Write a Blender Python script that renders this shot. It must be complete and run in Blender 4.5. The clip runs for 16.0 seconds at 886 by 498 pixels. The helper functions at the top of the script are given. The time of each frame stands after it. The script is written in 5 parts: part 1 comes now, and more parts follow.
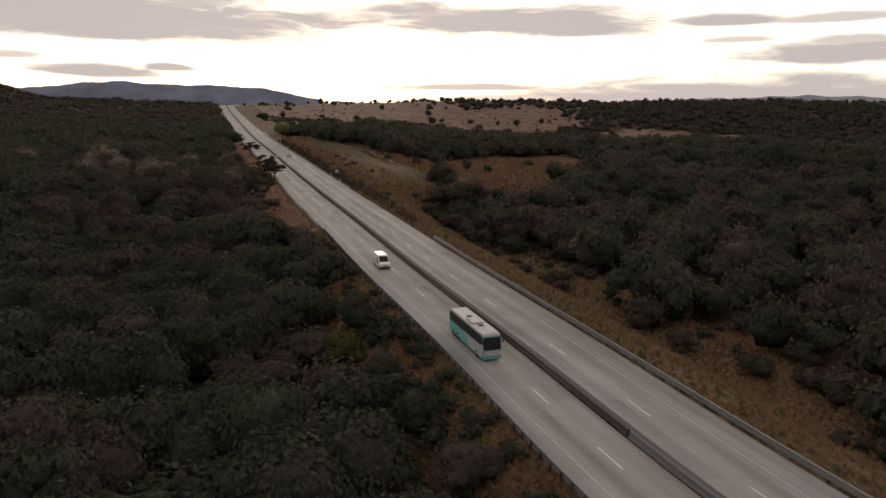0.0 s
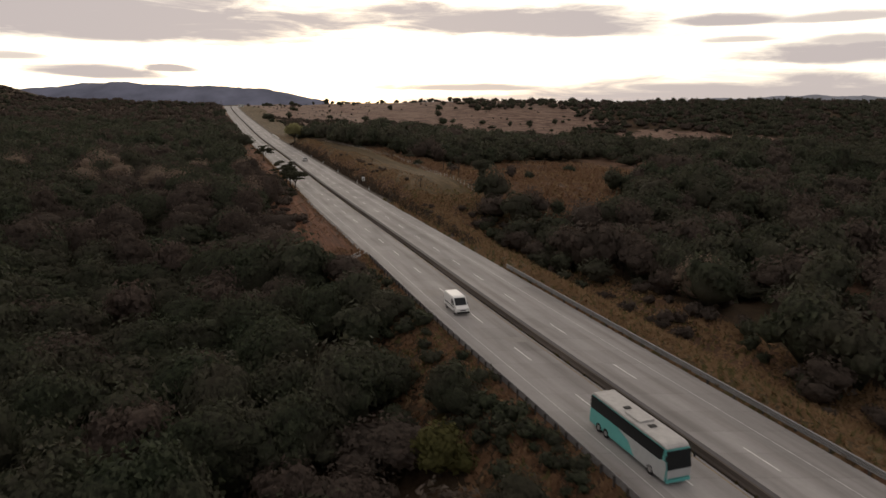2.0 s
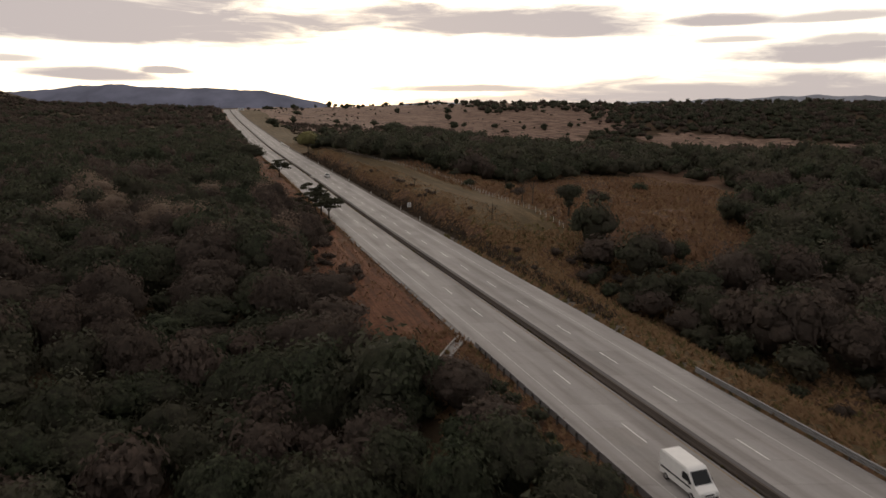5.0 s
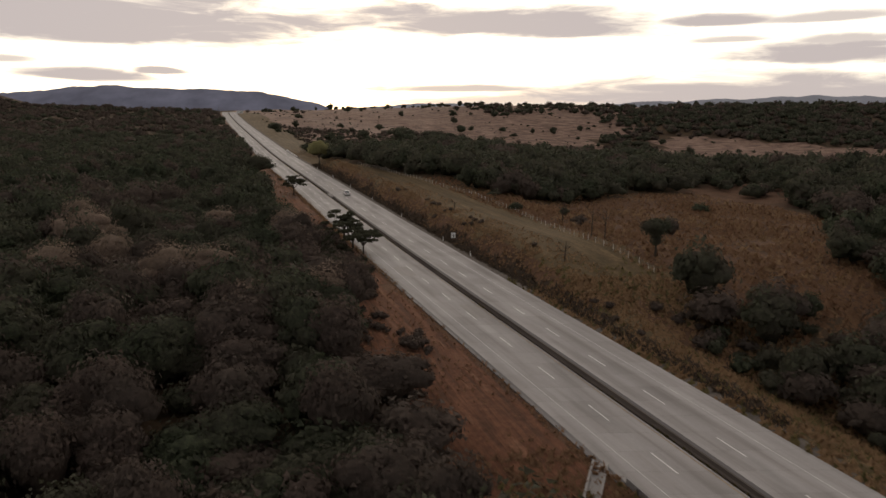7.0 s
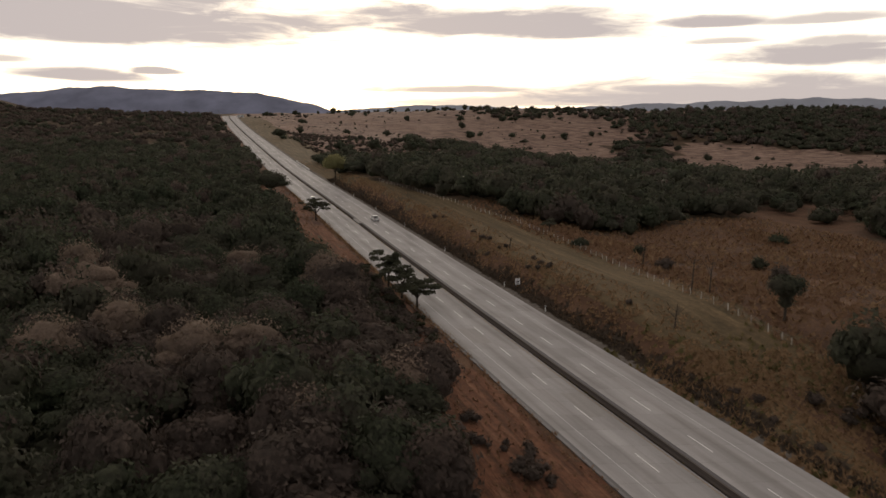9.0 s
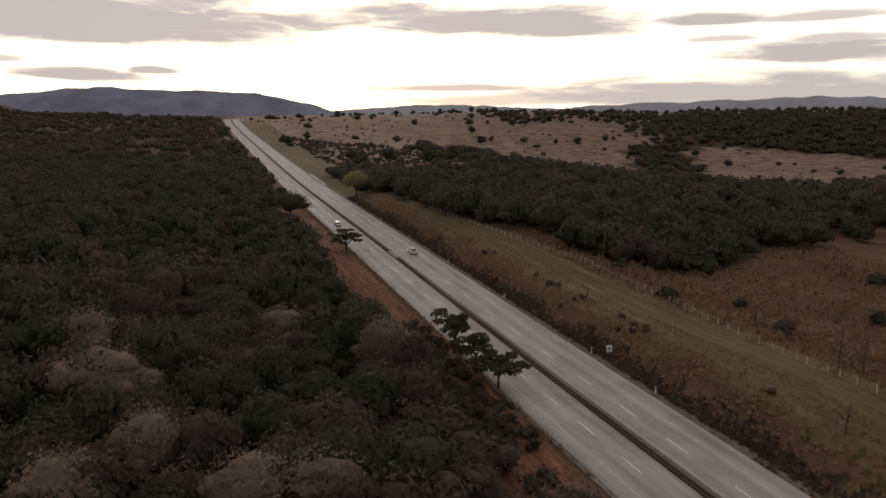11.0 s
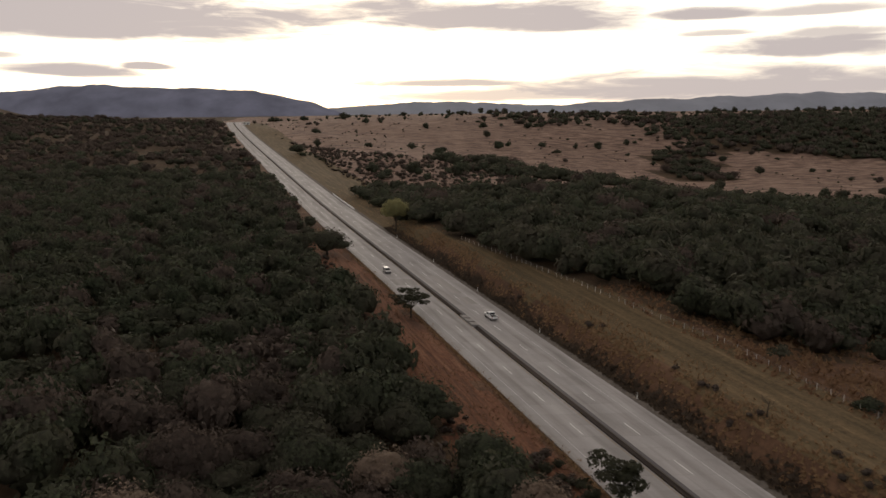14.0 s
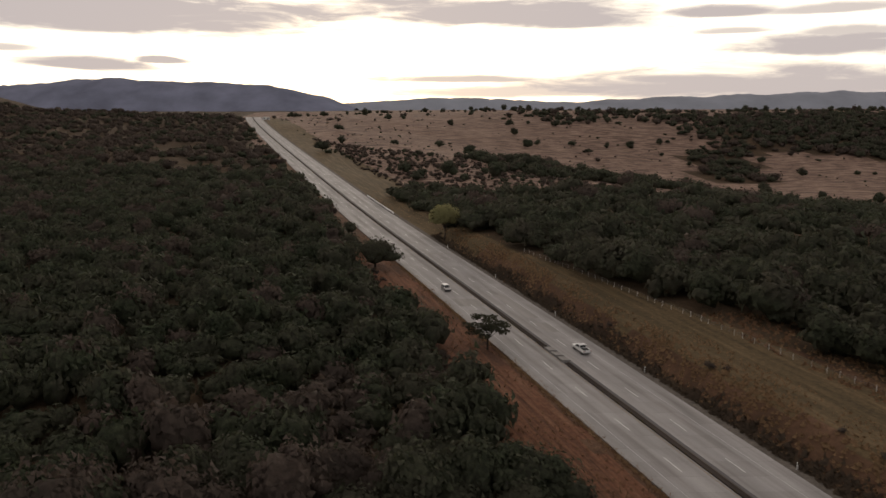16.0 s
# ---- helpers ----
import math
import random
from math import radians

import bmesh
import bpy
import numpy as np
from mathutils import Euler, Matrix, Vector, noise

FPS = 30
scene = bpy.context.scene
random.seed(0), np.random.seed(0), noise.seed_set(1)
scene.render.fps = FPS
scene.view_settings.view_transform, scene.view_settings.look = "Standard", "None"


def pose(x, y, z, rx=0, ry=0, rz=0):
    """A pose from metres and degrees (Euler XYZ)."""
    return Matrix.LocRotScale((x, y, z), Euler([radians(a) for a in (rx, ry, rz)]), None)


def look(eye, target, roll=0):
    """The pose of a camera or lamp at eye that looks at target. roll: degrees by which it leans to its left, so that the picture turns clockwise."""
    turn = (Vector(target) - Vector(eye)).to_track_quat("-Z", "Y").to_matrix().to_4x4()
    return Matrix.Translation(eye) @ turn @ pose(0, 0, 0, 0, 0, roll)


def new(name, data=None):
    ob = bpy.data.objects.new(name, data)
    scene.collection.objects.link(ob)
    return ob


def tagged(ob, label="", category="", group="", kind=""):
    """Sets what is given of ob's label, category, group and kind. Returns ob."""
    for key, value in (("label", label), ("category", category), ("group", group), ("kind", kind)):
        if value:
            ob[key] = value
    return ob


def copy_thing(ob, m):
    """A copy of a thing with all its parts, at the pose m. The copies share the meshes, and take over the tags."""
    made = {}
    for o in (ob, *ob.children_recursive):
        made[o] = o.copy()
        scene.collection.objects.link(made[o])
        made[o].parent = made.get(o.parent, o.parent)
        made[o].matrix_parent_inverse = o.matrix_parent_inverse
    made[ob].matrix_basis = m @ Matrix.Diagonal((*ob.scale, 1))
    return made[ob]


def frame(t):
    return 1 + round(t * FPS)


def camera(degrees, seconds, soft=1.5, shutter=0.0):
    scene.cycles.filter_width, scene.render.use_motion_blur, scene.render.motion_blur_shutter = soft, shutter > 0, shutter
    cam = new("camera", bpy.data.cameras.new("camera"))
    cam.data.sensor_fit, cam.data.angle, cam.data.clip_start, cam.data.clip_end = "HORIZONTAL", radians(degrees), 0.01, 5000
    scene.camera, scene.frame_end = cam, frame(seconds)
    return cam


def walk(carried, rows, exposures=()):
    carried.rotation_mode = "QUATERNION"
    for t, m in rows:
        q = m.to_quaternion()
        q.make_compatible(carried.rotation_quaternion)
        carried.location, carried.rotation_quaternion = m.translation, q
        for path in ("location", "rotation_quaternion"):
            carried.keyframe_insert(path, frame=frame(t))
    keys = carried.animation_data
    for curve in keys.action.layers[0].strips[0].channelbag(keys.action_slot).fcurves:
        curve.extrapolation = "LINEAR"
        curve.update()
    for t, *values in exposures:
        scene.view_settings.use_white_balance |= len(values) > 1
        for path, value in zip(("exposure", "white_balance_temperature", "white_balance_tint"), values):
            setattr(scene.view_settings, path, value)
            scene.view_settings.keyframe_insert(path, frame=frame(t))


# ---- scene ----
# ---------------------------------------------------------------- camera
cam = camera(62.0, 16.0, soft=1.5, shutter=0.4)
PATH = [
    (0, (0.01, 0.0, 32.55), (0.02, 49.15, 23.37), -0.0),
    (0.5, (-3.29, 8.13, 32.33), (-3.34, 57.28, 23.14), -0.07),
    (1, (-6.91, 16.22, 32.18), (-6.97, 65.37, 23.0), -0.04),
    (1.5, (-10.53, 24.28, 32.25), (-10.58, 73.43, 23.09), 0.01),
    (2, (-13.79, 32.15, 32.48), (-13.85, 81.3, 23.33), -0.1),
    (2.5, (-17.24, 40.19, 32.99), (-17.28, 89.34, 23.81), -0.2),
    (3, (-20.39, 48.06, 33.3), (-20.4, 97.21, 24.13), -0.3),
    (3.5, (-23.82, 56.05, 33.77), (-23.78, 105.21, 24.61), -0.31),
    (4, (-27.06, 63.99, 34.29), (-26.98, 113.15, 25.16), -0.34),
    (6.5, (-43.69, 103.4, 38.47), (-43.29, 152.57, 29.4), -0.33),
    (7, (-47.17, 110.8, 39.72), (-46.7, 159.97, 30.64), -0.37),
    (7.5, (-50.75, 118.63, 40.92), (-50.2, 167.8, 31.88), -0.25),
    (8, (-54.36, 125.9, 42.2), (-53.71, 175.08, 33.19), -0.24),
    (8.5, (-57.8, 133.5, 43.51), (-57.12, 182.68, 34.51), -0.22),
    (9, (-61.3, 140.09, 45.07), (-60.59, 189.27, 36.04), -0.29),
    (11.5, (-78.98, 175.08, 53.67), (-78.1, 224.22, 44.51), -0.52),
    (12, (-82.63, 182.23, 55.55), (-81.68, 231.36, 46.34), -0.58),
    (12.5, (-86.38, 189.42, 57.43), (-85.32, 238.55, 48.19), -0.55),
    (13, (-90.07, 196.22, 59.5), (-88.93, 245.34, 50.2), -0.65),
    (13.5, (-93.71, 202.94, 61.02), (-92.53, 252.04, 51.66), -0.65),
    (14, (-97.16, 209.68, 62.1), (-96.04, 258.77, 52.67), -0.62),
    (14.5, (-100.72, 216.28, 62.51), (-99.75, 265.36, 53.01), -0.49),
    (15, (-104.28, 223.26, 62.45), (-103.52, 272.33, 52.89), -0.39),
    (15.5, (-108.03, 229.66, 62.49), (-107.5, 278.72, 52.85), -0.29),
    (16, (-112.27, 237.0, 62.48), (-111.92, 286.05, 52.8), -0.16),
]
walk(cam, [(t, look(eye, target, roll)) for t, eye, target, roll in PATH])

# ---------------------------------------------------------------- world and light
SUN_EL, SUN_AZ = 9.0, -6.0
world = bpy.data.worlds.new("world")
scene.world = world
world.use_nodes = True
wn, wl = world.node_tree.nodes, world.node_tree.links
wn.clear()


def wnode(kind, **kw):
    n = wn.new(kind)
    for k, v in kw.items():
        n.inputs[k].default_value = v
    return n


def wmath(op, a, b=0.0, c=None):
    n = wn.new("ShaderNodeMath")
    n.operation = op
    for i, v in enumerate((a, b) if c is None else (a, b, c)):
        if isinstance(v, (int, float)):
            n.inputs[i].default_value = v
        else:
            wl.new(v, n.inputs[i])
    return n.outputs[0]


sky = wn.new("ShaderNodeTexSky")
sky.sky_type, sky.sun_disc = "NISHITA", False
sky.sun_elevation, sky.sun_rotation = radians(SUN_EL), radians(SUN_AZ)
sky.air_density, sky.dust_density, sky.altitude = 1.0, 3.0, 1500
coord = wn.new("ShaderNodeTexCoord")
split = wn.new("ShaderNodeSeparateXYZ")
wl.new(coord.outputs["Generated"], split.inputs[0])
SX, SY, SZ = split.outputs
azim = wmath("ARCTAN2", SX, SY)
elev = wmath("ARCSINE", SZ)
plane = wn.new("ShaderNodeCombineXYZ")
wl.new(wmath("MULTIPLY", azim, 9.0), plane.inputs[0])
wl.new(wmath("MULTIPLY", elev, 60.0), plane.inputs[1])
wob = wnode("ShaderNodeTexNoise", Scale=1.0, Detail=7.0, Roughness=0.62, Distortion=0.6)
wl.new(plane.outputs[0], wob.inputs["Vector"])
ragged = wmath("MULTIPLY_ADD", wob.outputs["Fac"], 1.0, -0.5)
streak = wn.new("ShaderNodeCombineXYZ")
wl.new(wmath("MULTIPLY", azim, 3.0), streak.inputs[0])
wl.new(wmath("MULTIPLY", elev, 22.0), streak.inputs[1])
streaks = wnode("ShaderNodeTexNoise", Scale=1.0, Detail=5.0, Roughness=0.6)
wl.new(streak.outputs[0], streaks.inputs["Vector"])
slow = wmath("MULTIPLY_ADD", streaks.outputs["Fac"], 1.0, -0.5)


def cloud(az, el, wide, high, thick=0.96, soft=0.75, lean=0.0):
    """A flat cloud bank, in degrees of azimuth and elevation, with a wispy top and a flat, firmer underside; lean tips its right end down."""
    a = wmath("DIVIDE", wmath("SUBTRACT", azim, radians(az)), radians(wide))
    e = wmath("DIVIDE", wmath("SUBTRACT", elev, radians(el)), radians(high))
    e = wmath("ADD", e, wmath("MULTIPLY", slow, 1.5))
    e = wmath("ADD", e, wmath("MULTIPLY", a, lean))
    under = wmath("MULTIPLY", wmath("MINIMUM", e, 0.0), 0.8)
    e = wmath("ADD", e, under)
    d = wmath("ADD", wmath("POWER", wmath("ABSOLUTE", a), 2.0), wmath("POWER", wmath("ABSOLUTE", e), 2.0))
    d = wmath("ADD", d, wmath("MULTIPLY", ragged, 2.6))
    n = wn.new("ShaderNodeMapRange")
    n.interpolation_type = "SMOOTHSTEP"
    wl.new(d, n.inputs[0])
    for i, v in ((1, 1.0 + soft), (2, 1.0 - soft), (3, 0.0), (4, thick)):
        n.inputs[i].default_value = v
    return n.outputs[0]


CLOUDS = [(-24, 6.1, 19.5, 2.3, 0.96, 0.75, 0.1), (4.6, 6.3, 11.8, 1.6, 0.95, 0.75, 0.3), (20.4, 6.2, 4.2, 0.55, 0.93), (21.3, 4.85, 2.6, 0.3, 0.76), (27.5, 3.6, 6.4, 0.95, 0.95), (-25, 2.7, 4.6, 0.55, 0.93, 0.7, 0.3),
          (-19.9, 2.98, 1.8, 0.32, 0.92, 0.6, 0.2), (1.5, 1.75, 6.4, 0.36, 0.88), (21.5, 1.0, 16, 1.5, 0.92), (6, 0.7, 9, 0.6, 0.8), (-30, 3.6, 2.6, 0.32, 0.78), (28.5, 4.6, 3.4, 0.4, 0.8), (27, 6.1, 4.8, 0.4, 0.8), (43, 4.5, 9, 1.0),
          (-48, 6.5, 7, 1.1), (16, 9.4, 14, 0.6), (-18, 9.8, 9, 0.6)]
mask = None
for c in CLOUDS:
    m = cloud(*c)
    mask = m if mask is None else wmath("MAXIMUM", mask, m)
broad = wnode("ShaderNodeTexNoise", Scale=1.6, Detail=5.0, Roughness=0.55)
wl.new(coord.outputs["Generated"], broad.inputs["Vector"])
high = wn.new("ShaderNodeMapRange")
wl.new(elev, high.inputs[0])
for i, v in ((1, radians(10)), (2, radians(22)), (3, 0.0), (4, 0.75)):
    high.inputs[i].default_value = v
overhead = wmath("MULTIPLY", high.outputs[0], wmath("MULTIPLY_ADD", broad.outputs["Fac"], 0.8, 0.55))
mask = wmath("MINIMUM", wmath("MAXIMUM", mask, overhead), 0.93)


def mixer(fac, a, b):
    n = wn.new("ShaderNodeMix")
    n.data_type = "RGBA"
    for s, v in ((0, fac), (6, a), (7, b)):
        if isinstance(v, (float, tuple)):
            n.inputs[s].default_value = v
        else:
            wl.new(v, n.inputs[s])
    return n.outputs[2]


gain = wn.new("ShaderNodeVectorMath")
gain.operation = "SCALE"
wl.new(sky.outputs[0], gain.inputs[0])
gain.inputs[3].default_value = 0.09
# thin cloud glowing round the low sun, dusky blue-grey on the far side of the sky
toward = wmath("COSINE", wmath("SUBTRACT", azim, radians(SUN_AZ)))
glow = wmath("POWER", wmath("MULTIPLY_ADD", toward, 0.5, 0.5), 1.6)
thin = mixer(glow, (0.52, 0.5, 0.5, 1), (2.0, 1.76, 1.42, 1))
veil = mixer(0.8, gain.outputs[0], thin)
bank = mixer(glow, (0.5, 0.45, 0.45, 1), (0.5, 0.435, 0.435, 1))
lit = mixer(mask, veil, bank)
back = wn.new("ShaderNodeBackground")
back.inputs[1].default_value = 1.0
wl.new(lit, back.inputs[0])
wl.new(back.outputs[0], wn.new("ShaderNodeOutputWorld").inputs[0])

sun = new("sun", bpy.data.lights.new("sun", "SUN"))
sun.data.energy, sun.data.angle, sun.data.color = 0.5, radians(14), (1.0, 0.88, 0.74)
az, el = radians(SUN_AZ), radians(SUN_EL)
sun.matrix_world = look((math.sin(az) * math.cos(el) * 100, math.cos(az) * math.cos(el) * 100, math.sin(el) * 100), (0, 0, 0))
scene.view_settings.exposure = 0.0


# ---------------------------------------------------------------- materials
def material(name, rough=0.85, spec=0.3):
    m = bpy.data.materials.new(name)
    m.use_nodes = True
    b = m.node_tree.nodes["Principled BSDF"]
    b.inputs["Roughness"].default_value = rough
    b.inputs["Specular IOR Level"].default_value = spec
    return m, m.node_tree.nodes, m.node_tree.links, b


def noise_node(n, l, scale, detail=4.0, rough=0.55, stretch=None):
    geo = n.new("ShaderNodeNewGeometry")
    t = n.new("ShaderNodeTexNoise")
    t.inputs["Scale"].default_value, t.inputs["Detail"].default_value, t.inputs["Roughness"].default_value = scale, detail, rough
    src = geo.outputs["Position"]
    if stretch:
        if stretch is True:
            # across and along the road
            box_ = n.new("ShaderNodeCombineXYZ")
            for k, way in enumerate(((0.954, 0.3, 0), (-0.03, 0.0954 / 2, 0), (0, 0, 1))):
                dot = n.new("ShaderNodeVectorMath")
                dot.operation = "DOT_PRODUCT"
                dot.inputs[1].default_value = way
                l.new(src, dot.inputs[0])
                l.new(dot.outputs["Value"], box_.inputs[k])
            src = box_.outputs[0]
        else:
            v = n.new("ShaderNodeVectorMath")
            v.operation = "MULTIPLY"
            v.inputs[1].default_value = stretch
            l.new(src, v.inputs[0])
            src = v.outputs[0]
    l.new(src, t.inputs["Vector"])
    return t.outputs["Fac"]


def ramp(n, l, fac, stops):
    r = n.new("ShaderNodeValToRGB")
    while len(r.color_ramp.elements) < len(stops):
        r.color_ramp.elements.new(0.5)
    for e, (p, c) in zip(r.color_ramp.elements, stops):
        e.position, e.color = p, (*c, 1)
    l.new(fac, r.inputs[0])
    return r.outputs[0]


def mix(n, l, fac, a, b, how="MIX"):
    k = n.new("ShaderNodeMix")
    k.data_type, k.blend_type = "RGBA", how
    for s, v in ((0, fac), (6, a), (7, b)):
        if isinstance(v, float):
            k.inputs[s].default_value = v
        elif isinstance(v, tuple):
            k.inputs[s].default_value = (*v, 1)
        else:
            l.new(v, k.inputs[s])
    return k.outputs[2]


def bump(n, l, b, height, strength, dist):
    k = n.new("ShaderNodeBump")
    k.inputs["Strength"].default_value, k.inputs["Distance"].default_value = strength, dist
    l.new(height, k.inputs["Height"])
    l.new(k.outputs[0], b.inputs["Normal"])


def simple(name, colour, rough=0.6, spec=0.4, metal=0.0, vary=0.25, scale=1.5):
    m, n, l, b = material(name, rough, spec)
    b.inputs["Metallic"].default_value = metal
    f = noise_node(n, l, scale, 5)
    lo, hi = tuple(c * (1 - vary) for c in colour), tuple(min(1, c * (1 + vary)) for c in colour)
    l.new(ramp(n, l, f, [(0.3, lo), (0.7, hi)]), b.inputs["Base Color"])
    bump(n, l, b, f, 0.15, 0.02)
    return m


def make_foliage(name, dark, light, tint, blend=0.62):
    m, n, l, b = material(name, 0.8, 0.1)
    geo = n.new("ShaderNodeNewGeometry")
    grain = noise_node(n, l, 1.3, 6, 0.7)
    part_ = n.new("ShaderNodeMath")
    part_.operation = "MULTIPLY_ADD"
    l.new(geo.outputs["Random Per Island"], part_.inputs[0])
    part_.inputs[1].default_value = 0.1
    l.new(grain, part_.inputs[2])
    leaf = ramp(n, l, part_.outputs[0], [(0.38, dark), (0.78, light)])
    info = n.new("ShaderNodeObjectInfo")
    patch = ramp(n, l, noise_node(n, l, 0.11, 3), [(0.36, (0, 0, 0)), (0.68, (1, 1, 1))])
    f = n.new("ShaderNodeMath")
    f.operation = "MULTIPLY_ADD"
    l.new(info.outputs["Random"], f.inputs[0])
    f.inputs[1].default_value = 0.4
    l.new(patch, f.inputs[2])
    g = n.new("ShaderNodeMath")
    g.operation = "MULTIPLY"
    g.inputs[1].default_value = blend
    l.new(f.outputs[0], g.inputs[0])
    l.new(mix(n, l, g.outputs[0], leaf, tint), b.inputs["Base Color"])
    bump(n, l, b, grain, 0.8, 0.45)
    # thin leaves pass some of the light
    leafy, both = n.new("ShaderNodeBsdfTranslucent"), n.new("ShaderNodeMixShader")
    both.inputs[0].default_value = 0.38
    l.new(b.inputs["Base Color"].links[0].from_socket, leafy.inputs["Color"])
    l.new(b.outputs[0], both.inputs[1])
    l.new(leafy.outputs[0], both.inputs[2])
    l.new(both.outputs[0], n["Material Output"].inputs["Surface"])
    return m


M_LEAF = make_foliage("leaf_green", (0.015, 0.021, 0.014), (0.098, 0.117, 0.066), (0.1, 0.081, 0.064), 0.46)
M_DRY = make_foliage("leaf_dry", (0.05, 0.039, 0.033), (0.16, 0.12, 0.097), (0.085, 0.07, 0.057))
M_TAN = make_foliage("leaf_tan", (0.13, 0.097, 0.075), (0.36, 0.27, 0.205), (0.2, 0.155, 0.118))
M_THORN = make_foliage("leaf_thorn", (0.03, 0.034, 0.02), (0.075, 0.078, 0.045), (0.06, 0.056, 0.038))
M_BRUSH = make_foliage("dark_brush", (0.034, 0.027, 0.02), (0.1, 0.074, 0.052), (0.075, 0.055, 0.039))
M_OLIVE = make_foliage("leaf_olive", (0.055, 0.056, 0.02), (0.16, 0.15, 0.05), (0.1, 0.095, 0.036))
M_PALE = make_foliage("leaf_pale_green", (0.16, 0.155, 0.07), (0.37, 0.345, 0.165), (0.27, 0.25, 0.12))
M_BARK = simple("bark", (0.06, 0.048, 0.038), 0.9, 0.1)


def make_ground(name, big_stops, mid_stops, relief=0.3, stretch=None, mid_scale=0.09):
    m, n, l, b = material(name, 0.95, 0.1)
    big = noise_node(n, l, 0.011, 5, 0.6)
    mid = noise_node(n, l, mid_scale, 6, 0.65, stretch)
    fine_ = noise_node(n, l, 1.1, 6, 0.75)
    base = mix(n, l, 0.6, ramp(n, l, big, big_stops), ramp(n, l, mid, mid_stops))
    base = mix(n, l, 0.75, base, ramp(n, l, fine_, [(0.3, (0.45, 0.45, 0.45)), (0.7, (1.4, 1.36, 1.3))]), "MULTIPLY")
    l.new(base, b.inputs["Base Color"])
    bump(n, l, b, mid if stretch is True else fine_, 0.7, relief)
    return m


M_GRASS = make_ground("dry_grass", [(0.35, (0.066, 0.039, 0.026)), (0.65, (0.12, 0.069, 0.043))], [(0.3, (0.034, 0.025, 0.018)), (0.5, (0.094, 0.054, 0.034)), (0.72, (0.18, 0.11, 0.07))])
M_SOIL = make_ground("red_soil", [(0.35, (0.104, 0.05, 0.032)), (0.65, (0.16, 0.077, 0.046))], [(0.36, (0.04, 0.026, 0.018)), (0.52, (0.138, 0.064, 0.038)), (0.7, (0.22, 0.13, 0.084))], 0.35, True, 0.9)
M_PASTURE = make_ground("pasture", [(0.35, (0.085, 0.064, 0.037)), (0.65, (0.13, 0.093, 0.053))], [(0.34, (0.046, 0.038, 0.022)), (0.55, (0.115, 0.084, 0.047)), (0.72, (0.21, 0.155, 0.09))], 0.25, True, 0.6)
M_LITTER = make_ground("forest_floor", [(0.35, (0.05, 0.036, 0.024)), (0.65, (0.085, 0.058, 0.036))], [(0.3, (0.03, 0.025, 0.016)), (0.6, (0.075, 0.05, 0.03)), (0.8, (0.12, 0.08, 0.05))])
M_PLATEAU = make_ground("plateau_grass", [(0.35, (0.15, 0.1, 0.079)), (0.65, (0.23, 0.158, 0.126))], [(0.38, (0.04, 0.032, 0.028)), (0.47, (0.13, 0.086, 0.066)), (0.55, (0.235, 0.163, 0.127)), (0.66, (0.38, 0.28, 0.22))], 0.5, (0.55, 2.3, 1.0), 0.11)
M_SHOULDER = make_ground("gravel_shoulder", [(0.35, (0.1, 0.09, 0.08)), (0.65, (0.14, 0.125, 0.11))], [(0.3, (0.07, 0.062, 0.055)), (0.75, (0.16, 0.14, 0.12))], 0.05, None, 0.8)


def make_concrete(name, lo, hi):
    m, n, l, b = material(name, 0.8, 0.25)
    long_ = noise_node(n, l, 0.55, 5, 0.6, True)
    fine_ = noise_node(n, l, 2.2, 6, 0.7)
    c = ramp(n, l, long_, [(0.3, lo), (0.7, hi)])
    c = mix(n, l, 0.5, c, ramp(n, l, fine_, [(0.3, (0.85, 0.85, 0.85)), (0.7, (1.1, 1.1, 1.1))]), "MULTIPLY")
    l.new(c, b.inputs["Base Color"])
    bump(n, l, b, fine_, 0.2, 0.01)
    return m




